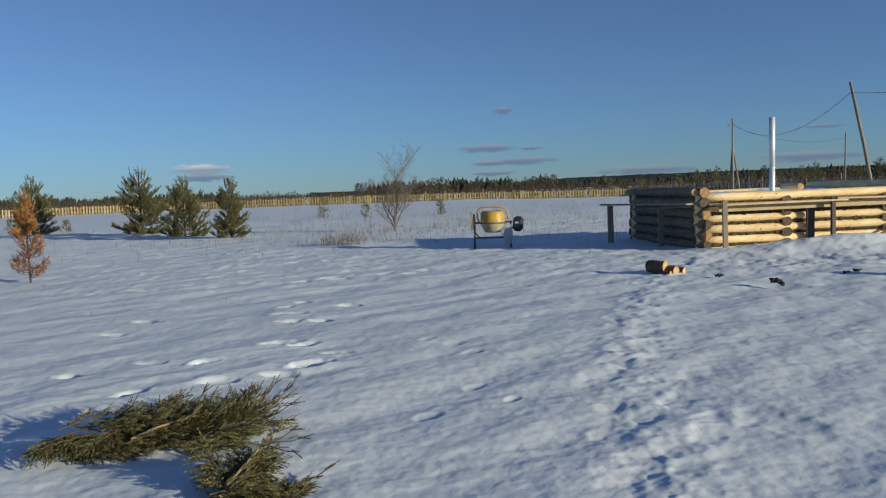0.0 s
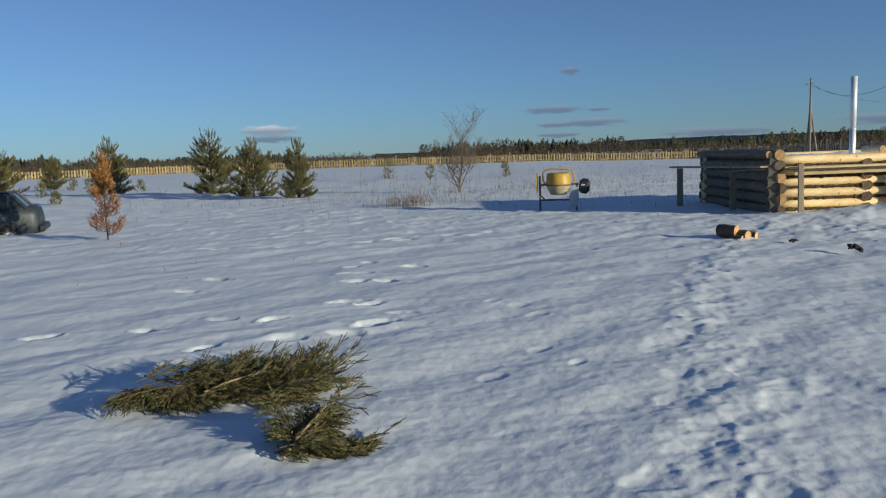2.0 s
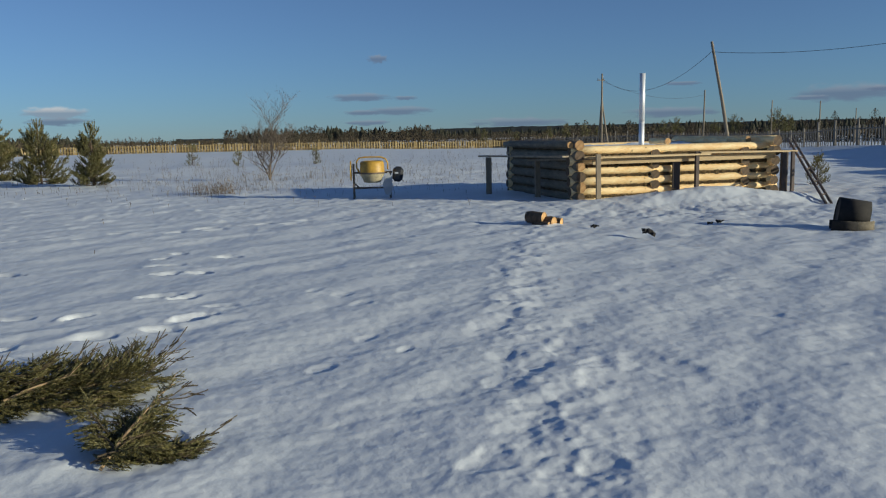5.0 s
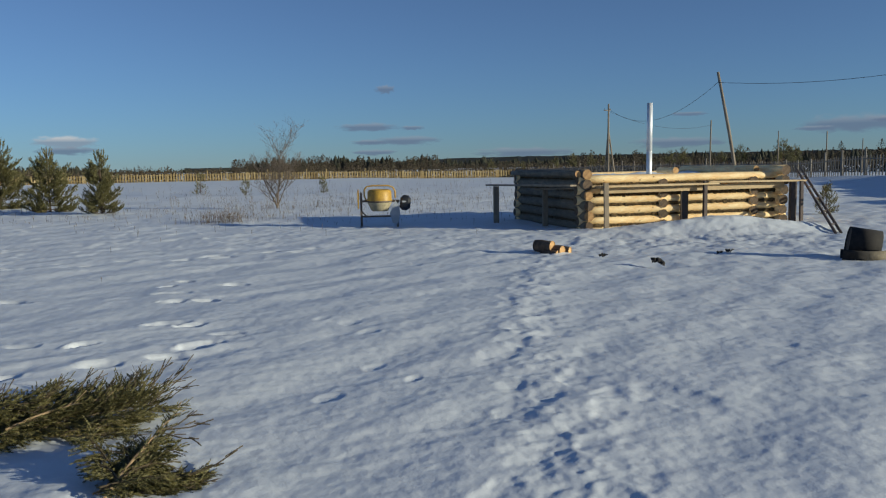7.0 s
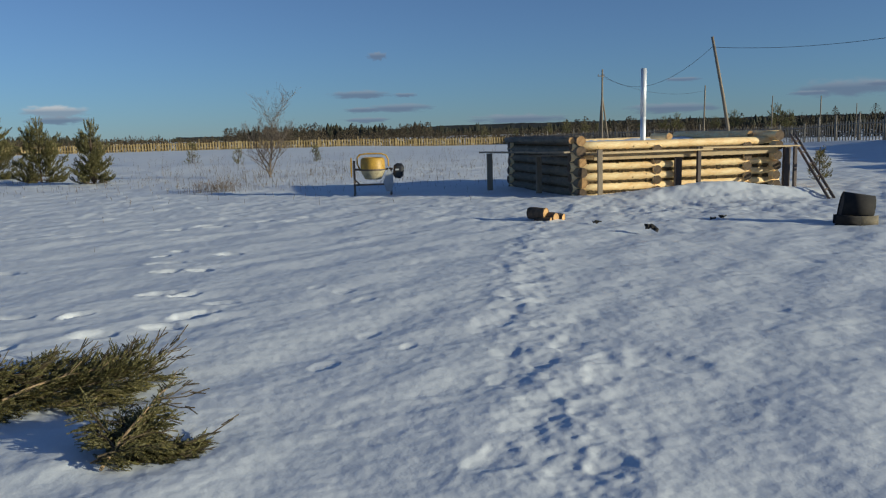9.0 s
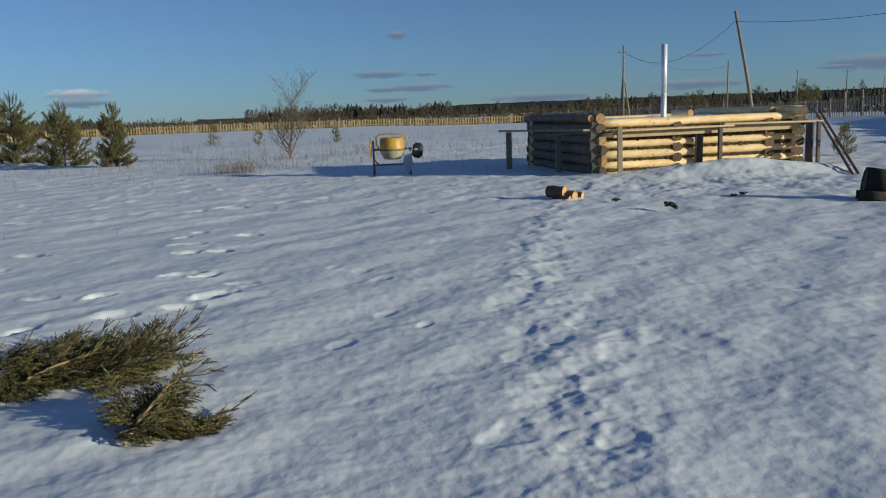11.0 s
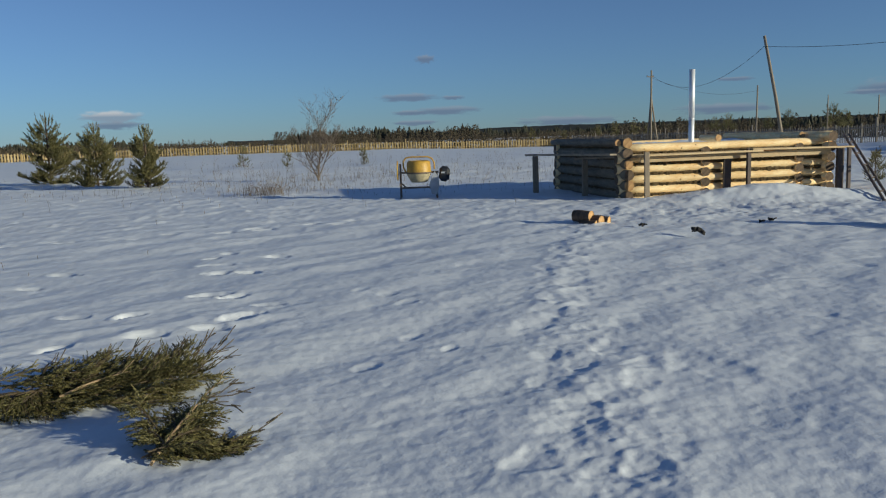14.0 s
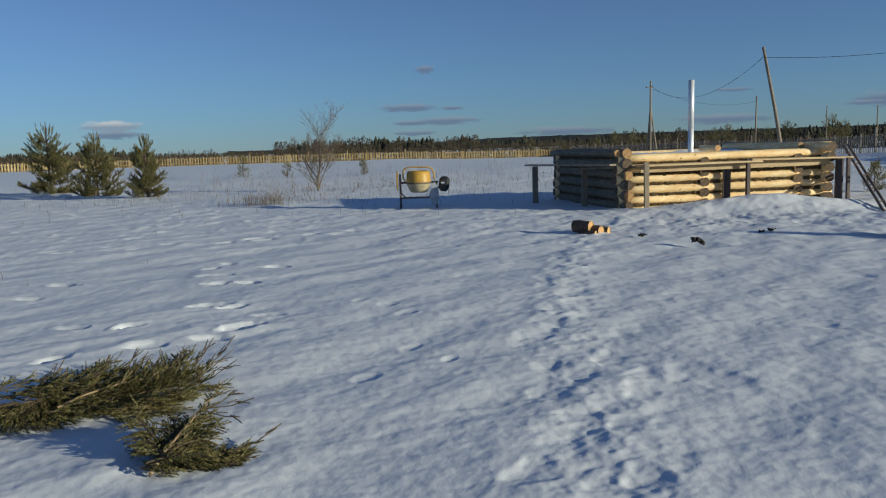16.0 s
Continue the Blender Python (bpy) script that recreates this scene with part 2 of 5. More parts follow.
STEPS = [(1.7, 5.9), (1.43, 4.97), (2.14, 5.78), (1.69, 5.15), (1.67, 4.78), (1.44, 4.46), (0.94, 4.17), (2.04, 6.33), (1.76, 6.61), (2.03, 7.03), (1.9, 7.65), (2.12, 8.15), (2.33, 7.9), (1.66, 7.25), (2.52, 5.89), (2.7, 5.5), (1.2, 4.1), (1.5, 3.95), (1.75, 4.2), (1.36, 5.5), (1.98, 5.4), (1.5, 6.2)]
SCUFFS = [(0.09, 9.2), (0.54, 8.42), (0.79, 6.59), (0.5, 7.07), (0.08, 6.18), (0.39, 8.94)]


def along(line, step, rnd, spread):
    """Places with headings, along a line, alternately to either side."""
    out, k = [], 0
    for (ax, ay), (bx, by) in zip(line, line[1:]):
        length = math.hypot(bx - ax, by - ay)
        h = math.atan2(by - ay, bx - ax)
        for i in range(max(1, round(length / step))):
            f = (i + rnd.uniform(0.1, 0.9)) / max(1, round(length / step))
            k += 1
            o = (spread if k % 2 else -spread) * rnd.uniform(0.3, 1.3)
            out.append((ax + (bx - ax) * f - math.sin(h) * o, ay + (by - ay) * f + math.cos(h) * o, h + rnd.uniform(-0.3, 0.3)))
    return out


def pressed(x, y, z, holes, rnd, deep, long=0.19, wide=0.10):
    """Footprints: a hollow with a rim of pushed-up snow."""
    for cx, cy, h in holes:
        near = (np.abs(x - cx) < 0.8) & (np.abs(y - cy) < 0.8)
        if not near.any():
            continue
        xs, ys = x[near], y[near]
        k = rnd.uniform(0.7, 1.25)
        c, s = math.cos(h), math.sin(h)
        a, b = ((xs - cx) * c + (ys - cy) * s) / (long * k), (-(xs - cx) * s + (ys - cy) * c) / (wide * k)
        a, b = a + 0.55 * perlin(xs * 5 + cx, ys * 5) + 0.3 * perlin(xs * 13, ys * 13 + cy), b + 0.6 * perlin(xs * 5, ys * 5 + cy)
        q = np.sqrt(a * a + b * b)
        hole = 1 / (1 + np.exp((q - 1) * 3.8))
        rim = np.exp(-((q - 1.35) / 0.35) ** 2)
        z[near] += deep * rnd.uniform(0.6, 1.1) * (-hole + 0.28 * rim * (1 + perlin(xs * 9, ys * 9)))


def build_ground():
    rnd = random.Random(8)
    az = np.concatenate([np.radians(np.arange(-42, 50, 0.15)), np.radians(np.linspace(50, 318, 300)[:-1])])
    rings = np.concatenate([[0.001], np.geomspace(0.15, 1.85, 45), np.geomspace(1.9, 55, 720), np.geomspace(57, 4500, 115)])
    A, R = np.meshgrid(az, rings)
    x, y = (R * np.sin(A)).ravel(), (R * np.cos(A)).ravel()
    d = np.hypot(x, y)
    z = broad(x, y)
    # the fine relief dies away outside the walked field
    turn = np.degrees(np.arctan2(x, y))
    seen = np.clip((turn + 42) / 6, 0, 1) * np.clip((49.5 - turn) / 6, 0, 1) * np.clip((d - 1.4) / 0.8, 0, 1)
    around = np.clip(1.6 - d / 45, 0, 1)
    near = around * seen
    softer = around * np.maximum(seen, np.clip(1.5 - d / 14, 0, 1))
    # wind-packed ripples, drawn out along the wind
    wx, wy = x * 0.74 + y * 0.67, -x * 0.67 + y * 0.74
    vx, vy = x * 0.96 + y * 0.28, -x * 0.28 + y * 0.96
    warp = perlin(x * 0.8, y * 0.8)
    patchy = 0.55 + 0.9 * np.clip(perlin(x * 0.45 + 9, y * 0.45) + 0.25, 0, 1)
    z += around * 0.036 * perlin(wx * 0.55 + warp * 0.5, wy * 1.3)
    z += around * 0.019 * patchy * perlin(wx * 1.1 + 4, wy * 2.3 + warp)
    z += around * 0.006 * patchy * perlin(vx * 2.2, vy * 4.6 + warp)
    right = np.clip(0.35 + x * 0.2, 0.25, 1.0)
    z += softer * 0.0045 * patchy * perlin(vx * 3.2, vy * 5.5) + near * (0.0052 * perlin(x * 6.5, y * 8.5) + 0.0033 * perlin(x * 13 + 3, y * 17) + 0.0017 * perlin(x * 26, y * 32))
    z += near * right * (0.007 * perlin(x * 2.1, y * 2.9) + 0.004 * perlin(x * 4.7 + 2, y * 5.6) + 0.0018 * perlin(x * 11, y * 13))
    # small dimples
    z -= near * right * 0.010 * np.clip(perlin(x * 3.1 + 7, y * 3.6) - 0.28, 0, 1) * 3
    # crusted clods farther out
    crust = np.clip((d - 13) / 8, 0, 1) * np.clip((70 - d) / 25, 0, 1)
    z += crust * (0.06 * np.clip(perlin(x * 1.3 + 2, y * 1.0) - 0.30, 0, 1) + 0.07 * np.clip(perlin(x * 2.9, y * 2.0 + 8) - 0.24, 0, 1) + 0.007 * perlin(x * 1.5, y * 1.1) + 0.009 * perlin(x * 4.5, y * 3.6) + 0.009 * perlin(x * 8, y * 6))
    z += 0.10 * perlin(x * 0.33, y * 0.9) * np.clip((d - 20) / 20, 0, 1) * np.clip(2 - d / 80, 0, 1)
    # the trodden way
    way = np.full_like(x, 9.0)
    for (ax, ay), (bx, by) in zip(TRACK, TRACK[1:]):
        f = np.clip(((x - ax) * (bx - ax) + (y - ay) * (by - ay)) / ((bx - ax) ** 2 + (by - ay) ** 2), 0, 1)
        way = np.minimum(way, np.hypot(x - ax - f * (bx - ax), y - ay - f * (by - ay)))
    trod = np.exp(-(way / np.clip(0.56 - 0.02 * d, 0.36, 0.5)) ** 2)
    z += trod * seen * (0.014 + 0.009 * np.tanh(3 * perlin(x * 2.2, y * 2.4)) + 0.009 * perlin(x * 4.4, y * 4.8) + 0.007 * perlin(x * 9, y * 10) + 0.004 * perlin(x * 19, y * 20))
    yard = np.exp(-(((x - 8.8) / 6) ** 2 + ((y - 16.6) / 3.2) ** 2))
    z += yard * (0.05 * perlin(x * 1.6 + 5, y * 1.6) + 0.020 * perlin(x * 3.4, y * 3.8) + 0.020 * perlin(x * 7, y * 8) + 0.018 * perlin(x * 12, y * 11))
    pressed(x, y, z, [(a, b, rnd.uniform(-0.5, 0.9)) for a, b in HOLES], rnd, 0.044, 0.17, 0.10)
    pressed(x, y, z, [(a, b, 1.25 + rnd.uniform(-0.5, 0.4)) for a, b in STEPS], rnd, 0.0155, 0.19, 0.13)
    pressed(x, y, z, along(TRACK[5:], 0.36, rnd, 0.2), rnd, 0.015, 0.19, 0.13)
    # humps that catch the sun beside the boughs
    for cx, cy, r, up in ((-1.38, 4.56, 0.20, 0.026), (-2.80, 5.66, 0.2, 0.05), (-1.7, 5.1, 0.3, 0.03)):
        z += up * bump(x, y, cx, cy, r, r * 0.8)
    pressed(x, y, z, [(a, b, rnd.uniform(0, 1)) for a, b in SCUFFS], rnd, 0.015, 0.10, 0.07)
    pressed(x, y, z, along([(-7, 15.5), (-3, 16.2), (0.5, 17.5)], 0.6, rnd, 0.25), rnd, 0.04, 0.2, 0.11)
    for cx, cy in ((5.62, 12.75), (9.5, 12.6)):
        z -= 0.05 * bump(x, y, cx, cy, 0.35, 0.3)
    na, nr = len(az), len(rings)
    i, j = np.meshgrid(np.arange(nr - 1), np.arange(na), indexing="ij")
    j2 = (j + 1) % na
    quads = np.stack([i * na + j, (i + 1) * na + j, (i + 1) * na + j2, i * na + j2], -1).reshape(-1, 4)
    me = bpy.data.meshes.new("ground")
    me.vertices.add(len(x))
    me.vertices.foreach_set("co", np.stack([x, y, z], -1).ravel())
    me.loops.add(quads.size)
    me.loops.foreach_set("vertex_index", quads.ravel().astype(np.int32)[::1])
    me.polygons.add(len(quads))
    me.polygons.foreach_set("loop_start", np.arange(0, quads.size, 4, dtype=np.int32))
    me.polygons.foreach_set("use_smooth", np.ones(len(quads), bool))
    me.materials.append(SNOW)
    me.update(calc_edges=True)
    me.validate()
    me.flip_normals()
    return tagged(new("ground", me), "wind-packed snow field with ripples, footprints and a trodden path", "snow", kind="structure")


build_ground()


# ---- log cabin under construction ----
CABIN = pose(6.85, 20.11, 0, 0, 0, 5.2)
FRONT, DEEP, PITCH, SILL = 5.66, 4.6, 0.2625, -0.06


def log_mesh(length, r, seed, rings=9, n=16, ends=ENDGRAIN, skin=LOGWOOD):
    """A peeled log along x, a little bent, tapered and knotty."""
    rnd = random.Random(seed)
    mb = MB()
    bend = rnd.uniform(-0.02, 0.02)
    pts, radii = [], []
    for i in range(rings):
        f = i / (rings - 1)
        pts.append((f * length, bend * math.sin(math.pi * f), 0.3 * bend * math.sin(2 * math.pi * f)))
        radii.append(r * (1.05 - 0.10 * f))
    mb.tube(pts, radii, n, capslot=1, wob=0.07)
    return mb.mesh("log", [skin, ends])


def build_cabin():
    cabin = thing("log_cabin", CABIN, "unroofed cabin of peeled yellow pine logs, half built, in the snow", "log cabin")
    k = 0
    over = 0.30
    for level in range(6):
        z = SILL + level * PITCH
        for wall, y in (("front", 0.0), ("back", DEEP)):
            k += 1
            r = (0.106, 0.114, 0.104, 0.111, 0.108, 0.116)[(level + k) % 6]
            part("log", log_mesh(FRONT + 0.34 + 0.04 * math.sin(k), r, k, ends=OLDEND), None, cabin, at=pose(-0.19 - 0.03 * math.cos(k * 2.3), y, z, 0, 0, 0))
        for x in (0.0, FRONT):
            k += 1
            # the left wall (x == 0) wears the grey skin with shade in its colour
            part("log", log_mesh(DEEP + 2 * over, 0.122 + 0.006 * math.sin(k * 1.7), k, ends=ENDGRAIN if level in (1, 3, 5) and x == 0 else OLDEND, skin=SHADED_GREYLOG if x == 0 else LOGWOOD), None, cabin, at=pose(x, -over - 0.05 * math.sin(k * 3), z + PITCH / 2, 0, 0, 90))
        if level < 5:
            # inner walls end in the front wall with short stubs
            for x in (2.18, 4.85):
                k += 1
                part("log", log_mesh(DEEP + 0.30, 0.108, k, ends=OLDEND), None, cabin, at=pose(x, -0.15, z + PITCH / 2, 0, 0, 90))
    mb = MB()
    for level in range(5):
        # tufts of tow hang out of the joints of the sunny wall
        for i in range(150):
            x, drop = random.uniform(0.1, FRONT - 0.1), random.uniform(0.015, 0.05)
            q = Vector((x, -0.075 - random.uniform(0, 0.02), SILL + (level + 0.5) * PITCH + 0.015))
            mb.tube([q, q + Vector((random.uniform(-0.02, 0.02), -0.012, -drop))], [random.uniform(0.010, 0.024), 0.004], 4)
        z = SILL + (level + 0.5) * PITCH
        for y in (0.0, DEEP):
            for i in range(60):
                mb.box((FRONT * (i + 0.5) / 60, y + random.uniform(-0.012, 0.012), z + random.uniform(-0.008, 0.008)), (FRONT / 58, 0.10 + random.uniform(0, 0.06), 0.07 + random.uniform(0, 0.05)), jitter=0.012)
        for x in (0.0, FRONT):
            for i in range(50):
                mb.box((x + random.uniform(-0.012, 0.012), DEEP * (i + 0.5) / 50, z + PITCH / 2 + random.uniform(-0.008, 0.008)), (0.09 + random.uniform(0, 0.05), DEEP / 48, 0.06 + random.uniform(0, 0.02)), jitter=0.008)
    tagged(part("caulking", mb, MOSS, cabin, "brown moss and tow between the logs"), kind="stuff")
    # a second log, its skin darkened likewise, lies beside the top one of the shaded wall
    part("log", log_mesh(DEEP + 0.3, 0.078, 77, skin=SHADED_GREYLOG), None, cabin, at=pose(-0.215, -0.16, SILL + 5.5 * PITCH + 0.015, 0, 0, 90))
    # ends of joists that show over the front wall
    for x, y in ((2.95, 0.6), (5.35, 0.5), (5.68, 0.1)):
        k += 1
        part("joist", log_mesh(0.9, 0.085, k), None, cabin, "sawn joist end", at=pose(x, y, 1.42, 0, 0, 90))
    # snow lying inside, up to the top logs
    mb = MB()
    nx, ny = 30, 24
    for i in range(nx + 1):
        for j in range(ny + 1):
            x, y = 0.15 + (FRONT - 0.3) * i / nx, 0.15 + (DEEP - 0.3) * j / ny
            mb.v.append((x, y, 1.19 + 0.10 * noise.noise((x, y, 0)) + 0.04 * noise.noise((x * 4, y * 4, 3)) + 0.12 * y / DEEP))
    for i in range(nx):
        for j in range(ny):
            a = i * (ny + 1) + j
            mb.f.append((a, a + ny + 1, a + ny + 2, a + 1))
            mb.s.append(0)
    part("snow_cover", mb, SNOW, cabin, "snow lying over the joists", smooth=True)
    return cabin


def build_chimney():
    ch = thing("chimney_pipe", pose(9.62, 22.5, 0, 0, 0.4, 0), "shiny galvanised steel chimney pipe rising out of the cabin", "chimney pipe")
    mb = MB()
    mb.tube([(0, 0, 0.9), (0, 0, 2.0)], 0.0785, 24)
    part("lower_section", mb, STEEL, ch, smooth=True)
    mb = MB()
    mb.tube([(0, 0, 1.96), (0, 0, 3.32)], 0.08, 24)
    part("upper_section", mb, STEEL, ch, smooth=True)
    mb = MB()
    mb.tube([(0, 0, 1.94), (0, 0, 1.97)], 0.082, 24)
    part("collar", mb, STEEL, ch, smooth=True)


def build_staging():
    """Posts with walkway boards along the front and the shaded side."""
    st = thing("scaffold", CABIN, "low scaffold of grey posts and boards round the log cabin", "scaffold")
    for x, y, top, w, thick in ((-1.2, 3.4, 1.04, 0.15, 0.12), (-0.40, 1.6, 0.96, 0.14, 0.10), (0.32, -0.66, 1.17, 0.12, 0.07), (2.72, -0.22, 1.04, 0.20, 0.06), (3.14, -0.52, 1.16, 0.11, 0.07), (5.72, -0.55, 1.08, 0.18, 0.10), (5.86, -0.72, 1.10, 0.09, 0.07)):
        mb = bevelled((w, thick, top + 0.5))
        part("post", mb, DARKWOOD if x > 2.6 else GREYWOOD, st, at=pose(x, y, top / 2 - 0.25, random.uniform(-1, 1), random.uniform(-1, 1), random.uniform(-8, 8)))
    part("ledger", bevelled((5.3, 0.03, 0.15)), NEWBOARD, st, "brown pine board on edge under the walkway", at=pose(2.95, -0.345, 0.985, 0, -0.3, 0))
    for x0, y0, z0, x1, y1, z1, w in ((0.2, -0.47, 1.075, 3.5, -0.47, 1.085, 0.28), (3.2, -0.47, 1.13, 6.1, -0.47, 1.10, 0.28), (0.1, -0.23, 1.08, 3.4, -0.23, 1.085, 0.17), (3.3, -0.23, 1.128, 6.0, -0.23, 1.10, 0.17), (-1.24, 4.0, 1.065, -0.42, -0.35, 1.12, 0.20), (-0.62, 1.7, 0.985, 0.40, -0.6, 1.06, 0.15)):
        a, b = Vector((x0, y0, z0)), Vector((x1, y1, z1))
        mb = bevelled(((b - a).length, w, 0.045))
        d = b - a
        part("board", mb, NEWBOARD if y0 < 0 else GREYWOOD, st, at=pose(*((a + b) / 2), 0, -math.degrees(math.asin(d.z / d.length)), math.degrees(math.atan2(d.y, d.x))))


build_cabin()
build_chimney()
build_staging()


# ---- fences and power line ----
def lay(line, step):
    """Points each step metres along a line, with the heading there."""
    out, left = [], 0.0
    for (ax, ay), (bx, by) in zip(line, line[1:]):
        length, h = math.hypot(bx - ax, by - ay), math.atan2(by - ay, bx - ax)
        s = left
        while s < length:
            out.append((ax + (bx - ax) * s / length, ay + (by - ay) * s / length, h))
            s += step
        left = s - length
    return out


def build_fence(line, height, step, wide, mats, label, single):
    rnd = random.Random(3)
    x0, y0 = line[0]
    f = thing("picket_fence", pose(x0, y0, ground_z(x0, y0)), label, "fence")
    o = Vector((x0, y0, ground_z(x0, y0)))
    post, many, shared = lay(line, 3.4), MB(), None
    for x, y, h in post:
        mb = MB().tube([Vector((x, y, ground_z(x, y) - 0.3)) - o, Vector((x, y, ground_z(x, y) + height * rnd.choice((1.0, 1.02, 1.05, 1.3)))) - o], [0.08, 0.075], 8)
        part("post", mb, mats, f, smooth=True)
    for (ax, ay, _), (bx, by, _) in zip(post, post[1:]):
        for k in (0.3, 0.8):
            mb = MB().tube([Vector((ax, ay, ground_z(ax, ay) + height * k)) - o, Vector((bx, by, ground_z(bx, by) + height * k)) - o], 0.04, 6)
            part("rail", mb, mats, f)
    for x, y, h in lay(line, step):
        z = ground_z(x, y)
        tall = height * rnd.uniform(0.92, 1.06)
        m = pose(x, y, z + tall / 2 - 0.05, rnd.uniform(-1.5, 1.5), rnd.uniform(-2, 2), math.degrees(h))
        if single:
            if shared is None:
                b = MB()
                w, t = wide / 2, 0.0125
                for yy in (-t, t):
                    b.v += [(-w, yy, -height / 2), (w, yy, -height / 2), (w, yy, height / 2 - 0.05), (0, yy, height / 2), (-w, yy, height / 2 - 0.05)]
                b.f = [(0, 1, 2, 3, 4), (9, 8, 7, 6, 5)] + [(i, 5 + i, 5 + (i + 1) % 5, (i + 1) % 5) for i in range(5)]
                b.s = [0] * 7
                shared = b.mesh("picket", mats, False)
            part("picket", shared, mats, f, at=Matrix.Translation(-o) @ m)
        else:
            many.box(m.translation - o + Vector((math.sin(h), -math.cos(h), 0)) * 0.05, (wide * rnd.uniform(0.8, 1.1), 0.025, tall), m.to_3x3())
    if not single:
        tagged(part("picket", many, mats, f), kind="stuff")


build_fence([(-125, 112), (-80, 132), (-40, 149), (40, 146)], 1.40, 0.47, 0.235, PICKET, "long fence of fresh yellow upright boards across the snow field", False)
build_fence([(40, 146), (48, 81), (43.5, 63), (42.5, 53.5), (45, 35), (50, 18)], 1.6, 0.42, 0.14, OLDPICKET, "weathered grey picket fence with gaps between the boards", True)


def build_pole(x, y, top, lean, label, r=0.13, brace=None, arm=True):
    z = ground_z(x, y)
    p = thing("power_pole", pose(x, y, z), label, "utility pole", "power line poles")
    part("shaft", MB().tube([(0, 0, -0.5), (lean * 0.5, 0, top / 2), (lean, 0, top)], [r * 1.15, r, r * 0.8], 10), POLEWOOD, p, smooth=True)
    if brace:
        for b in brace:
            part("brace", MB().tube([(b, 0.3, -0.3), (lean * 0.62, 0, top * 0.68)], [r * 0.9, r * 0.75], 8), POLEWOOD, p, smooth=True)
    if arm:
        part("crossarm", bevelled((0.6, 0.07, 0.07)), POLEWOOD, p, at=pose(lean * 0.9 - 0.1, 0, top * 0.92))
        for dx in (-0.25, 0.25):
            part("insulator", MB().tube([(lean * 0.9 - 0.1 + dx, 0, top * 0.92 + 0.05), (lean * 0.9 - 0.1 + dx, 0, top * 0.92 + 0.14)], 0.03, 8), WIRE, p)
    return Vector((x + lean, y, z + top))


def cable(a, b, sag, r=0.012, name="power_cable"):
    pts = [a.lerp(b, i / 24) - Vector((0, 0, sag * 4 * (i / 24) * (1 - i / 24))) for i in range(25)]
    ob = new(name, MB().tube([p - a for p in pts], r, 5).mesh(name, WIRE))
    ob.location = a
    tagged(ob, "thin dark cable hanging between the power poles", "cable", "power line cables")


top_a = build_pole(24.9, 66.5, 6.6, 0.05, "wooden power pole with two slanting brace legs", 0.085, (-0.25, 0.85))
top_b = build_pole(23.4, 42.2, 6.45, -1.42, "tall leaning grey wooden power pole", 0.088, None, False)
top_c = build_pole(41.0, 80.1, 5.9, 0.1, "slender upright wooden power pole", 0.08, None, False)
for px, py, tall in ((51.9, 85.5, 5.0), (47.6, 70.4, 4.2), (64.8, 88.9, 4.1)):
    build_pole(px, py, tall, 0.03, "slender upright wooden power pole", 0.06, None, False)
cable(top_a - Vector((0, 0, 0.4)), top_b - Vector((0, 0, 0.55)), 1.5)
cable(top_b - Vector((0, 0, 0.55)), Vector((34, 26, 7.6)), 1.1)
cable(top_a - Vector((0, 0, 0.6)), top_c - Vector((0, 0, 0.5)), 0.8, 0.010)


# ---- trees and plants ----
PINE_GREEN = island_mat("pine_needles", (0.068, 0.068, 0.026), (0.26, 0.228, 0.088), 0.6, 0.15)
SPRUCE_OLIVE = island_mat("wilted_spruce_needles", (0.050, 0.052, 0.018), (0.235, 0.20, 0.07), 0.6, 0.1)
RUST_UPPER = island_mat("rusty_orange_needles", (0.26, 0.105, 0.026), (0.52, 0.25, 0.065), 0.7, 0.2)
RUST_LOWER = island_mat("withered_red_needles", (0.204, 0.091, 0.055), (0.408, 0.207, 0.121), 0.7, 0.2)
TWIG = mat("thin_brown_twig", (0.05, 0.037, 0.022), (0.13, 0.092, 0.05), 0.8, 20, 90, 0.3, 0.002)
PALETWIG = mat("pale_stripped_stem", (0.26, 0.17, 0.09), (0.44, 0.31, 0.18), 0.75, 20, 90, 0.3, 0.002)
DARKTWIG = mat("grey_birch_twig", (0.10, 0.075, 0.055), (0.22, 0.17, 0.13), 0.85, 14, 60, 0.3, 0.002)
BUSHBROWN = island_mat("leafless_brushwood", (0.045, 0.03, 0.018), (0.11, 0.08, 0.045), 0.9)
STRAW = island_mat("dry_straw", (0.10, 0.07, 0.045), (0.26, 0.19, 0.12), 0.9)


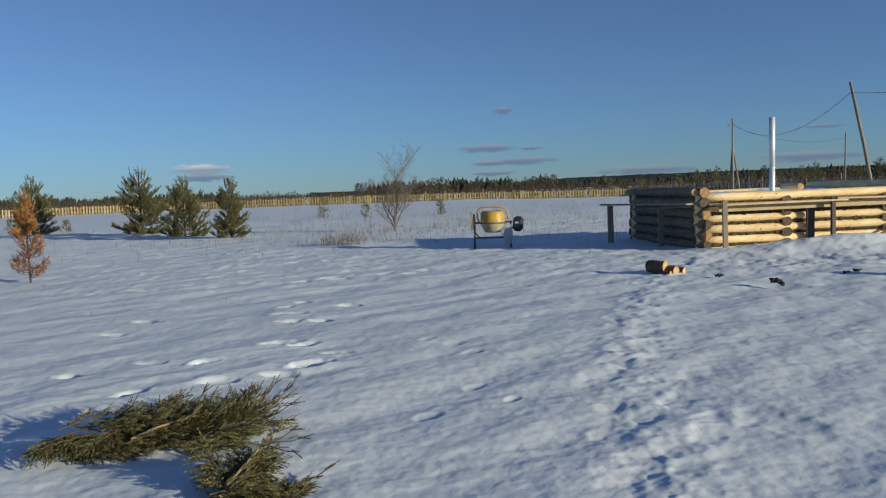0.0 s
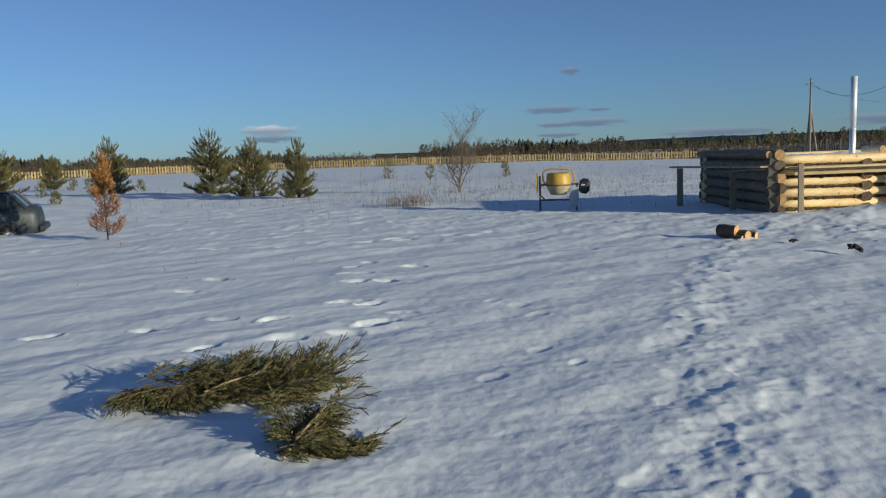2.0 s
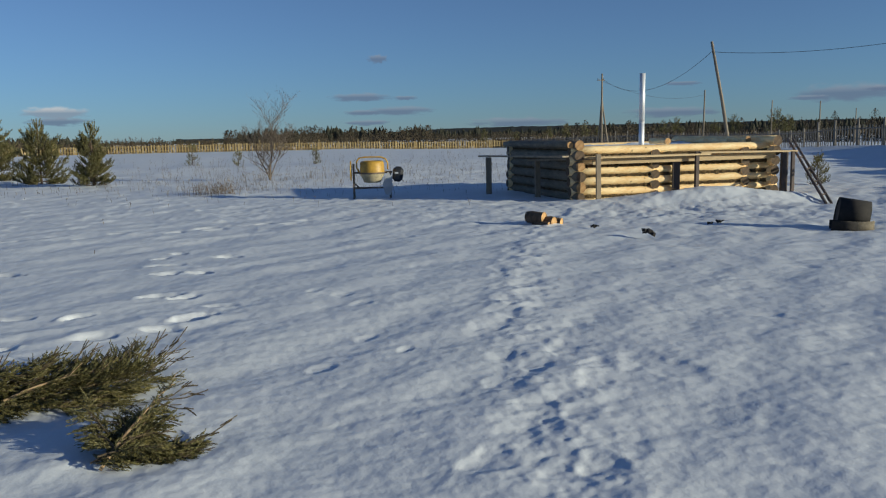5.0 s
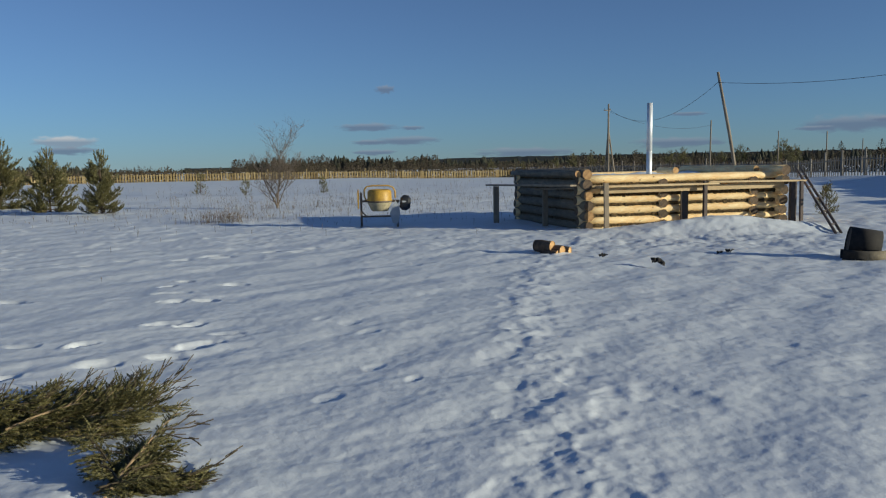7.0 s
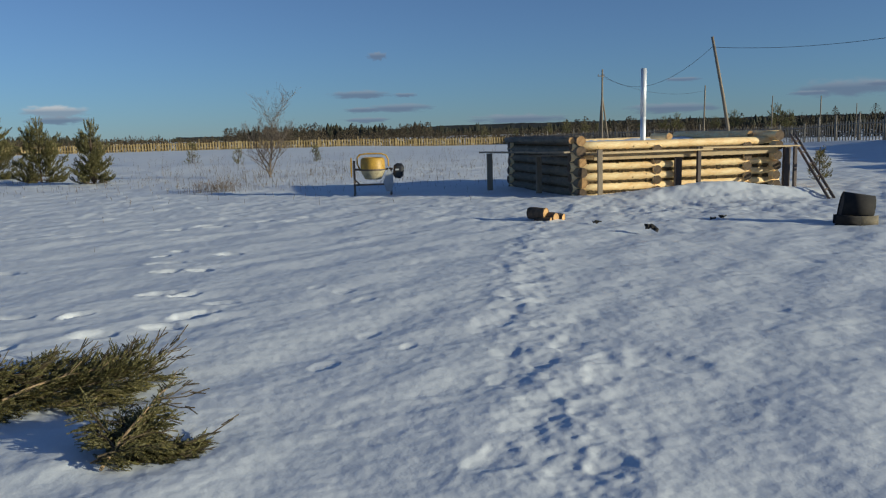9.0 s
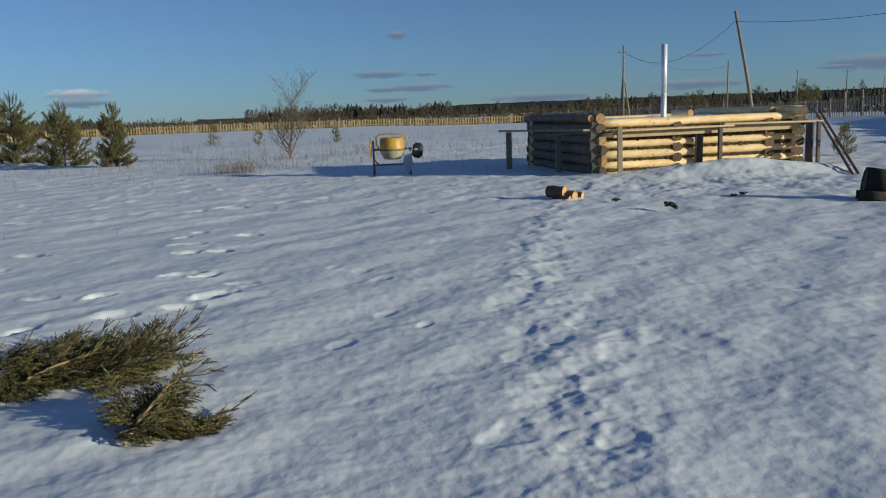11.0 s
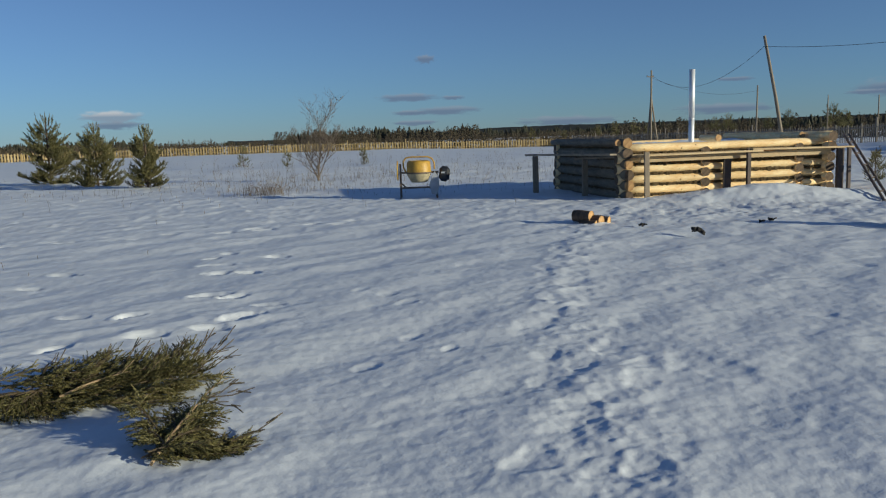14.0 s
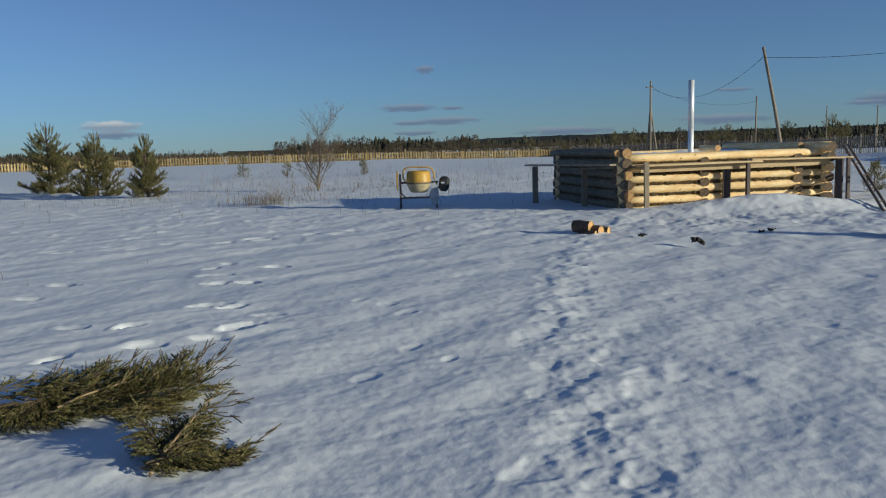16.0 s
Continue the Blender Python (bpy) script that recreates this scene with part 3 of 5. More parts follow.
def needle_mesh(name, shoots, per, long, wide, lean, material, seed):
    """Needles all round many shoots, each a slim triangle. shoots: rows of base and tip."""
    rs = np.random.RandomState(seed)
    s = np.asarray(shoots, float).reshape(-1, 6)
    a, b = s[:, :3], s[:, 3:]
    length = np.linalg.norm(b - a, axis=1)
    count = np.maximum(4, (length * per)).astype(int)
    k = np.repeat(np.arange(len(s)), count)
    n = len(k)
    u = rs.uniform(0, 1, n)
    ax = (b - a)[k] / np.maximum(length[k], 1e-6)[:, None]
    ref = rs.normal(size=(n, 3))
    side = ref - ax * (ref * ax).sum(1)[:, None]
    side /= np.linalg.norm(side, axis=1)[:, None]
    ang = np.radians(rs.normal(lean, 12, n))
    ang = ang * (1 - 0.6 * np.clip(u * 1.3 - 0.3, 0, 1))
    way = ax * np.cos(ang)[:, None] + side * np.sin(ang)[:, None]
    root = a[k] + (b - a)[k] * u[:, None]
    tip = root + way * (long * rs.uniform(0.7, 1.15, n))[:, None]
    across = np.cross(way, rs.normal(size=(n, 3)))
    across /= np.linalg.norm(across, axis=1)[:, None]
    w = across * wide / 2
    v = np.stack([root - w, root + w, tip + w * 0.3, tip - w * 0.3], 1).reshape(-1, 3)
    me = bpy.data.meshes.new(name)
    me.vertices.add(len(v))
    me.vertices.foreach_set("co", v.ravel())
    me.loops.add(len(v))
    me.loops.foreach_set("vertex_index", np.arange(len(v), dtype=np.int32))
    me.polygons.add(n)
    me.polygons.foreach_set("loop_start", np.arange(0, len(v), 4, dtype=np.int32))
    me.materials.append(material)
    me.update(calc_edges=True)
    return me


def build_pine(x, y, h, spread, seed, label, needles=(PINE_GREEN, PINE_GREEN), low=0.06, thin=1.0, fine=1.0, group="young pines", narrow=0.8, needle=0.075, per=210, sink=0.05, split=0.38, stem=0.018, candle=1.15):
    rnd = random.Random(seed)
    tree = thing("pine_tree", pose(x, y, ground_z(x, y) - sink, 0, 0, rnd.uniform(0, 360)), label, "tree", group)
    tops = [(0, 0, 0), (rnd.uniform(-0.03, 0.03), rnd.uniform(-0.03, 0.03), h * 0.5), (0, 0, h * 0.9), (0, 0, h)]
    part("trunk", MB().tube(tops, [stem * h, stem * 0.75 * h, stem * 0.3 * h, 0.003 * h], 8), BARK, tree, smooth=True)
    limbs, upper, lower = MB(), [], []
    z = low * h
    while z < h * 0.93:
        f = z / h
        reach = spread * max(0.0, 1 - f) ** narrow * (0.78 + 0.22 * min(1, f / 0.2))
        for i in range(max(3, round((8 if f < 0.45 else 6 if f < 0.75 else 4) * thin))):
            a = rnd.uniform(0, 2 * math.pi)
            r = reach * rnd.uniform(0.5, 1.1)
            if r < 0.06:
                continue
            rise = r * rnd.uniform(0.25, 0.6) * (0.15 + 2.6 * f)
            p0 = Vector((0, 0, z + rnd.uniform(-0.06, 0.06)))
            p3 = p0 + Vector((math.cos(a) * r, math.sin(a) * r, rise))
            p1 = p0.lerp(p3, 0.55) - Vector((0, 0, 0.14 * r))
            limbs.tube([p0, p1, p3], [0.005 * h * (1.1 - f), 0.0035 * h * (1.1 - f), 0.004], 5, caps=False)
            store = upper if f > split else lower
            if f > 0.74:
                store.append((*p1, *(p3 + Vector((0, 0, rnd.uniform(0.10, 0.2) * min(1, h / 2.5))))))
                continue
            steps = max(2, int(r / (0.12 / fine)))
            for k in range(steps):
                g = 0.25 + 0.75 * (k + 0.5) / steps
                q = (p0.lerp(p1, g / 0.55) if g < 0.55 else p1.lerp(p3, (g - 0.55) / 0.45))
                for sgn in (-1, 1):
                    if rnd.random() > 0.92 * thin:
                        continue
                    b = a + sgn * rnd.uniform(0.3, 1.1)
                    length = rnd.uniform(0.13, 0.30) * (1.1 - 0.35 * g) * (0.55 + 0.35 * spread)
                    d = Vector((math.cos(b), math.sin(b), rnd.uniform(0.3, 1.4))).normalized()
                    s = q + d * length
                    store.append((*q, *s))
                    if rnd.random() < 0.75:
                        b2 = b + rnd.uniform(-0.9, 0.9)
                        e = Vector((math.cos(b2), math.sin(b2), rnd.uniform(0.7, 2.0))).normalized()
                        m = q.lerp(s, rnd.uniform(0.3, 0.9))
                        store.append((*m, *(m + e * length * 0.85)))
            store.append((*p1.lerp(p3, 0.6), *(p3 + Vector((0, 0, 0.14)))))
        z += h * rnd.uniform(0.045, 0.07)
    # upright candles at the crown
    for i in range(7):
        a, r = i * 0.9 + rnd.uniform(-0.3, 0.3), rnd.uniform(0.10, 0.26) * spread
        b = Vector((math.cos(a) * r, math.sin(a) * r, h * rnd.uniform(0.80, 0.88)))
        upper.append((*b, *(b + Vector((math.cos(a) * 0.05, math.sin(a) * 0.05, h * candle * rnd.uniform(0.07, 0.12))))))
        limbs.tube([(0, 0, h * 0.74), b], [0.012, 0.006], 4, caps=False)
    upper.append((0, 0, h * 0.84, 0, 0, h * 1.02))
    part("branchwork", limbs, BARK, tree)
    if needles[0] is needles[1]:
        part("crown", needle_mesh("crown", upper + lower, per, needle, 0.011, 42, needles[0], seed), None, tree)
    else:
        part("crown", needle_mesh("crown", upper, per, needle, 0.011, 42, needles[0], seed), None, tree, "rusty orange dead needles")
        part("lower_crown", needle_mesh("lower_crown", lower, per * 0.62, needle, 0.011, 42, needles[1], seed), None, tree, "sparse withered red needles")
    return tree


BUSHY = "bushy young green pine standing in the snow"
build_pine(-14.6, 42.6, 3.45, 1.62, 11, "broad bushy young green pine standing in the snow", low=0.03)
build_pine(-11.1, 38.2, 2.75, 1.3, 12, "dense rounded young green pine in the snow", low=0.03)
build_pine(-8.15, 34.75, 2.55, 1.02, 13, "slim young pine with upright top candles", low=0.06, narrow=0.9, candle=1.6)
build_pine(-22.0, 46.6, 3.3, 1.45, 14, BUSHY)
build_pine(-8.82, 18.5, 2.05, 0.43, 15, "dying young pine with rusty orange and red needles", (RUST_UPPER, RUST_LOWER), low=0.12, thin=0.8, narrow=0.55, split=0.45, stem=0.011, needle=0.06)
build_pine(-28.7, 46.9, 2.7, 1.6, 16, BUSHY)
build_pine(-32.8, 60.3, 2.6, 1.15, 17, BUSHY)
SMALL = "small scrubby pine sapling poking out of the snow"
for sx, sy, sh, sw, seed in ((1.0, 57.2, 1.15, 0.46, 21), (-7.5, 60.5, 1.6, 0.75, 22), (-4.1, 56.5, 1.1, 0.5, 23), (-26.2, 46.7, 0.95, 0.5, 24), (-20.1, 37.0, 0.65, 0.4, 25), (-30.4, 58.5, 1.0, 0.55, 26), (-30.4, 60.8, 0.9, 0.5, 27), (-21.5, 49.6, 0.8, 0.4, 30)):
    build_pine(sx, sy, sh, sw, seed, SMALL, thin=0.38, per=95, group="pine saplings", needle=0.08)
build_pine(15.5, 22.9, 0.98, 0.46, 28, "thin scraggly pine sapling behind the ladder", thin=0.5, per=110, group="pine saplings", needle=0.07)


def build_birch(x, y, h, seed):
    rnd = random.Random(seed)
    tree = thing("birch_tree", pose(x, y, ground_z(x, y) - 0.05), "bare young birch with fine grey twigs", "tree")
    trunk, limbs, twigs = MB(), MB(), MB()

    def grow(p, d, length, r, level):
        steps = 4
        pts, rad = [p], [r]
        for i in range(steps):
            d = (d + Vector([rnd.uniform(-0.16, 0.16) for _ in range(3)]) + Vector((0, 0, 0.10))).normalized()
            p = p + d * length / steps
            pts.append(p)
            rad.append(max(0.0028, r * (1 - 0.75 * (i + 1) / steps)))
        (trunk, limbs, twigs, twigs)[level].tube(pts, rad, (8, 6, 4, 3)[level], caps=False)
        if level < 3:
            for i in range((13, 9, 5)[level]):
                g = rnd.uniform(0.15 if level == 0 else 0.25, 1.0) * steps
                q = pts[int(g)].lerp(pts[min(int(g) + 1, steps)], g - int(g)) if g < steps else pts[-1]
                a = rnd.uniform(0, 6.28)
                e = (d * 0.6 + Vector((math.cos(a), math.sin(a), 0.2)) * rnd.uniform(0.6, 1.15)).normalized()
                grow(q, e, length * rnd.uniform(0.34, 0.55), rad[int(min(g, steps))] * 0.55, level + 1)

    grow(Vector((0, 0, 0)), Vector((0.05, 0, 1)), h * 0.72, 0.048, 0)
    grow(Vector((0.05, 0, 0)), Vector((-0.35, 0.1, 1)), h * 0.55, 0.035, 0)
    grow(Vector((0.0, 0.05, 0.1)), Vector((0.4, -0.1, 1)), h * 0.5, 0.03, 0)
    for name, mb in (("trunk", trunk), ("branchwork", limbs), ("twig_spray", twigs)):
        part(name, mb, DARKTWIG, tree)


build_birch(-1.35, 36.2, 3.5, 5)


def build_weeds(name, label, spots, seed):
    """Dry stalks: rows of centre, spread and how many."""
    rnd, mb = random.Random(seed), MB()
    for cx, cy, sx, sy, count, tall in spots:
        for _ in range(count):
            x, y = rnd.gauss(cx, sx), rnd.gauss(cy, sy)
            z, h = ground_z(x, y), tall * rnd.uniform(0.25, 1.0)
            lx, ly = rnd.gauss(0, 0.22) * h, rnd.gauss(0, 0.22) * h
            mb.tube([(x, y, z - 0.1), (x + lx * 0.4, y + ly * 0.4, z + h * 0.55), (x + lx, y + ly, z + h)], [0.004, 0.0035, 0.002], 3, caps=False)
            for _ in range(rnd.randint(0, 3)):
                f, a = rnd.uniform(0.4, 0.95), rnd.uniform(0, 6.28)
                q = Vector((x + lx * f, y + ly * f, z + h * f))
                mb.tube([q, q + Vector((math.cos(a), math.sin(a), rnd.uniform(0.3, 1.1))) * h * 0.25], [0.004, 0.002], 3, caps=False)
    return tagged(new(name, mb.mesh(name, STRAW)), label, "dry weeds", kind="stuff")


build_weeds("dry_shrub", "tangle of thin dry stalks in the snow", ((-2.75, 26.9, 0.55, 0.35, 200, 0.42), (-2.3, 28.2, 0.8, 0.5, 60, 0.35)), 3)
build_weeds("dry_weeds", "scattered dry weed stalks across the snow field", ((2, 34, 6, 4, 150, 0.42), (1, 30, 5, 3, 320, 0.16), (4, 36, 8, 5, 500, 0.2), (-4, 33, 5, 4, 260, 0.2), (7, 40, 6, 6, 190, 0.5), (-2, 45, 8, 6, 200, 0.5), (-1.2, 36.0, 1.6, 0.7, 110, 0.55), (10, 60, 9, 9, 200, 0.7), (-7, 50, 6, 8, 60, 0.8), (-4.5, 40, 0.5, 0.5, 8, 1.2), (-6.2, 41, 0.3, 0.3, 4, 1.3), (-5, 13, 1.2, 1.0, 5, 0.12), (-7, 22, 3, 2, 9, 0.2)), 4)


def build_brush(line, seed):
    """Leafless brush growing thick along a line."""
    rnd, mb = random.Random(seed), MB()
    for x, y, h in lay(line, 0.24):
        x, y = x + rnd.uniform(-0.8, 0.8), y + rnd.uniform(-0.5, 1.6)
        z, tall = ground_z(x, y), rnd.uniform(1.1, 1.9)
        for _ in range(16):
            c = Vector((x + rnd.gauss(0, 0.35), y + rnd.gauss(0, 0.3), z - 0.1 + tall * rnd.uniform(0.0, 1.0)))
            u = Vector((rnd.uniform(-1, 1), rnd.uniform(-0.5, 0.5), rnd.uniform(0.5, 2))).normalized() * 0.32
            v = Vector((rnd.uniform(-1, 1), rnd.uniform(-1, 1), 0)).normalized() * 0.09
            mb.face([c - u - v, c - u + v, c + u + v * 0.4, c + u - v * 0.4])
    tagged(new("brushwood", mb.mesh("brushwood", BUSHBROWN, False)), "brown leafless brush behind the board fence", "brushwood", kind="stuff")


build_brush([(-126, 113.4), (-80, 133.4), (-40, 150.4), (42, 147.4), (54, 92)], 12)
build_brush([(36, 152), (58, 122), (78, 92), (70, 60)], 13)


def build_bough_pile(name, label, spots, seed, per=500, candles=()):
    """Cut spruce boughs; spots: base, heading, rise, length, side reach, lift of the twigs."""
    rnd = random.Random(seed)
    x0, y0, _ = spots[0][0]
    z0 = ground_z(x0, y0)
    pile = thing(name, pose(x0, y0, z0 - 0.02), label, "spruce boughs", "cut boughs")
    for base, head, rise, length, side, lift in spots:
        stems, shoots = MB(), []
        p = Vector(base) - Vector((x0, y0, 0))
        d = Vector((math.cos(head) * math.cos(rise), math.sin(head) * math.cos(rise), math.sin(rise)))
        pts, n = [p.copy()], 9
        for i in range(n):
            d = (d + Vector((rnd.uniform(-0.06, 0.06), rnd.uniform(-0.06, 0.06), -0.05 + rnd.uniform(-0.03, 0.03)))).normalized()
            p = p + d * length / n
            p.z = max(p.z, 0.02)
            pts.append(p.copy())
        stems.tube(pts, [(0.0085 if base is spots[0][0] else 0.0042) * (1 - 0.7 * i / n) + 0.0015 for i in range(n + 1)], 6)
        flat = Vector((-math.sin(head), math.cos(head), 0))
        tilt = rnd.uniform(-0.35, 0.35)
        up = Vector((0, 0, 1))
        shoots.append((*pts[-2], *pts[-1]))
        for i in range(1, n + 1):
            for sgn in (-1, 1):
                f = i / n
                q = pts[i].lerp(pts[i - 1], rnd.random())
                t = side * (1.15 - 0.6 * f) * rnd.uniform(0.75, 1.3)
                out = flat * sgn + up * sgn * tilt
                e = (d * rnd.uniform(0.7, 1.2) + out * rnd.uniform(0.4, 0.8) + up * (lift + rnd.uniform(-0.25, 0.3))).normalized()
                bend = up * (0.22 * lift - 0.12) * t
                mid, tip = q + e * t * 0.5 - bend * 0.3, q + e * t + bend + d * 0.08 * t
                mid.z, tip.z = max(mid.z, 0.02), max(tip.z, 0.012)
                bare = f > 0.6 and rnd.random() < 0.22
                stems.tube([q, mid, tip], [0.0026, 0.0022, 0.0018], 4, caps=False)
                if not bare:
                    shoots += [(*q.lerp(mid, 0.35), *mid), (*mid, *tip)]
                m = max(3, int(t / 0.042))
                for k in range(m):
                    g = 0.2 + 0.7 * (k + rnd.random() * 0.6) / m
                    r = q.lerp(mid, g * 2) if g < 0.5 else mid.lerp(tip, g * 2 - 1)
                    s2 = 1 if k % 2 else -1
                    w = (e * 1.0 + d.cross(up).normalized() * s2 * rnd.uniform(0.3, 0.8) + up * (0.5 * lift + rnd.uniform(-0.35, 0.35))).normalized() * rnd.uniform(0.05, 0.115)
                    end = r + w
                    end.z = max(end.z, 0.01)
                    if bare:
                        stems.tube([r, end], [0.0022, 0.0018], 4, caps=False)
                    else:
                        shoots.append((*r, *end))
        b = part("bough", stems, PALETWIG if base is spots[0][0] else TWIG, pile)
        part("foliage", needle_mesh("foliage", shoots, per, 0.0145, 0.0050, 40, SPRUCE_OLIVE, rnd.randint(0, 9999)), None, b)
    # stiff shoots that stand up from the heap
    for base, head, rise, length in candles:
        p = Vector(base) - Vector((x0, y0, 0))
        d = Vector((math.cos(head) * math.cos(rise), math.sin(head) * math.cos(rise), math.sin(rise)))
        mid, tip = p + d * length * 0.55, p + d * length + Vector((0, 0, 0.12 * length))
        stems, shoots = MB().tube([p, mid, tip], [0.0042, 0.0038, 0.0034], 5), [(*p, *mid)]
        if rnd.random() < 0.75:
            shoots.append((*mid, *mid.lerp(tip, 0.85)))
        for sgn in (-1, 1, -1):
            q = p.lerp(tip, rnd.uniform(0.3, 0.8))
            e = q + (d + Vector((-math.sin(head), math.cos(head), 0.3)) * sgn * rnd.uniform(0.3, 0.6)).normalized() * length * rnd.uniform(0.2, 0.4)
            stems.tube([q, e], [0.0036, 0.0032], 5)
            if rnd.random() < 0.5:
                shoots.append((*q, *e))
        b = part("bough", stems, TWIG, pile)
        part("foliage", needle_mesh("foliage", shoots, 330, 0.012, 0.004, 34, SPRUCE_OLIVE, rnd.randint(0, 9999)), None, b)


rb = random.Random(41)
long_pile = [((-1.95, 5.52, 0.12), 0.62, 0.35, 0.62, 0.12, 0.2)]
for i in range(39):
    f = (i % 13) / 12
    low, row = i < 13, i // 13
    bx, by = -2.43 + 1.04 * f + rb.uniform(-0.05, 0.05), 5.50 + (0.16, 0.20, 0.26)[row] * f + (0.0, 0.03, 0.07)[row] + rb.uniform(-0.04, 0.10)
    layer = (0.02, 0.08, 0.17 - 0.08 * f)[row]
    long_pile.append(((bx, by, layer + rb.uniform(0, 0.05)), (0.05, 0.2, 0.4)[row] + 0.35 * f + rb.uniform(-0.35, 0.5), rb.uniform(0.1, 0.4), rb.uniform(0.34, 0.52), rb.uniform(0.14, 0.20), 0.0 if low else 0.05 + 0.6 * f))
for i in range(8):
    long_pile.append(((-2.3 + rb.uniform(-0.1, 0.25), 5.5 + rb.uniform(-0.05, 0.15), 0.16), rb.uniform(2.9, 4.6), 0.15, rb.uniform(0.2, 0.32), 0.15, -0.2))
build_bough_pile("spruce_bough_heap", "long heap of cut olive-green spruce boughs lying on the snow", long_pile, 42,
    candles=[((-2.2 + 0.043 * i + rb.uniform(-0.05, 0.05), 5.60 + 0.020 * i + rb.uniform(-0.05, 0.1), 0.12 + rb.uniform(-0.04, 0.06)), 0.5 + rb.uniform(-0.4, 0.5), 0.55 + rb.uniform(-0.3, 0.35), rb.uniform(0.18, 0.32)) for i in range(26)] + [((-1.3, 6.1, 0.05), 0.7, 0.25, 0.5), ((-1.25, 6.05, 0.04), 0.3, 0.3, 0.42)])
short_pile = [((-1.13, 4.46, 0.03), 0.98, 0.62, 0.72, 0.08, 0.1)]
for i in range(13):
    short_pile.append(((-1.13 + rb.uniform(-0.05, 0.1), 4.52 + rb.uniform(-0.06, 0.2), 0.03 + rb.uniform(0, 0.08)), -0.15 + 0.13 * i + rb.uniform(-0.1, 0.1), 0.12 + rb.uniform(-0.10, 0.3), rb.uniform(0.22, 0.42), rb.uniform(0.10, 0.14), -0.05))
for i in range(9):
    short_pile.append(((-1.10 + rb.uniform(-0.04, 0.10), 4.58 + rb.uniform(-0.05, 0.14), 0.05 + rb.uniform(0, 0.08)), 0.6 + 0.22 * i, 0.62 + rb.uniform(-0.15, 0.2), rb.uniform(0.17, 0.25), 0.10, -0.25))
for i in range(6):
    short_pile.append(((-0.98 + rb.uniform(-0.06, 0.08), 4.58 + rb.uniform(-0.06, 0.1), 0.03), 0.05 + 0.09 * i, rb.uniform(0.05, 0.3), rb.uniform(0.30, 0.40), 0.13, -0.05))
build_bough_pile("spruce_bough", "small heap of cut spruce boughs with bare twig ends", short_pile, 43,
    candles=[((-0.93, 4.86, 0.24), 0.45, 0.25, 0.26), ((-0.90, 4.88, 0.26), 0.1, 0.0, 0.30), ((-0.88, 4.86, 0.25), -0.3, -0.25, 0.22), ((-0.72, 4.66, 0.06), 0.1, 0.3, 0.28)])


# ---- things in the yard ----
YELLOW = mat("worn_yellow_paint", (0.34, 0.19, 0.03), (0.62, 0.36, 0.05), 0.5, 5, 40, 0.2, 0.004)
CREAM = mat("cement_stained_drum", (0.30, 0.25, 0.15), (0.55, 0.47, 0.30), 0.75, 6, 50, 0.4, 0.006)
RUSTSTEEL = mat("rusty_painted_frame", (0.07, 0.055, 0.045), (0.20, 0.15, 0.11), 0.7, 8, 60, 0.3, 0.004)
GREYPLATE = mat("grey_sheet_guard", (0.33, 0.35, 0.38), (0.48, 0.50, 0.53), 0.5, 5, 50, 0.1, 0.003)
BLACKPLASTIC = mat("black_motor_housing", (0.012, 0.013, 0.016), (0.035, 0.036, 0.042), 0.45, 8, 60, 0.1, 0.003)
TAR = mat("sooty_black_steel", (0.006, 0.0055, 0.006), (0.026, 0.021, 0.019), 0.85, 7, 50, 0.4, 0.006)
CHAR = mat("charred_wood", (0.01, 0.009, 0.008), (0.04, 0.034, 0.03), 0.9, 20, 90, 0.8, 0.01)
TAN = mat("tan_bent_board", (0.13, 0.105, 0.07), (0.24, 0.20, 0.14), 0.85, 6, 50, 0.3, 0.004)


def lathe(profile, n=32, closed=True):
    """A turned shape about z from rows of radius and height."""
    mb = MB()
    for r, z in profile:
        for j in range(n):
            a = 2 * math.pi * j / n
            mb.v.append((r * math.cos(a), r * math.sin(a), z))
    for i in range(len(profile) - 1):
        for j in range(n):
            a, b = i * n + j, i * n + (j + 1) % n
            mb.f.append((a, b, b + n, a + n))
            mb.s.append(0)
    if closed:
        mb.f.append(tuple(reversed(range(n))))
        mb.s.append(0)
    return mb


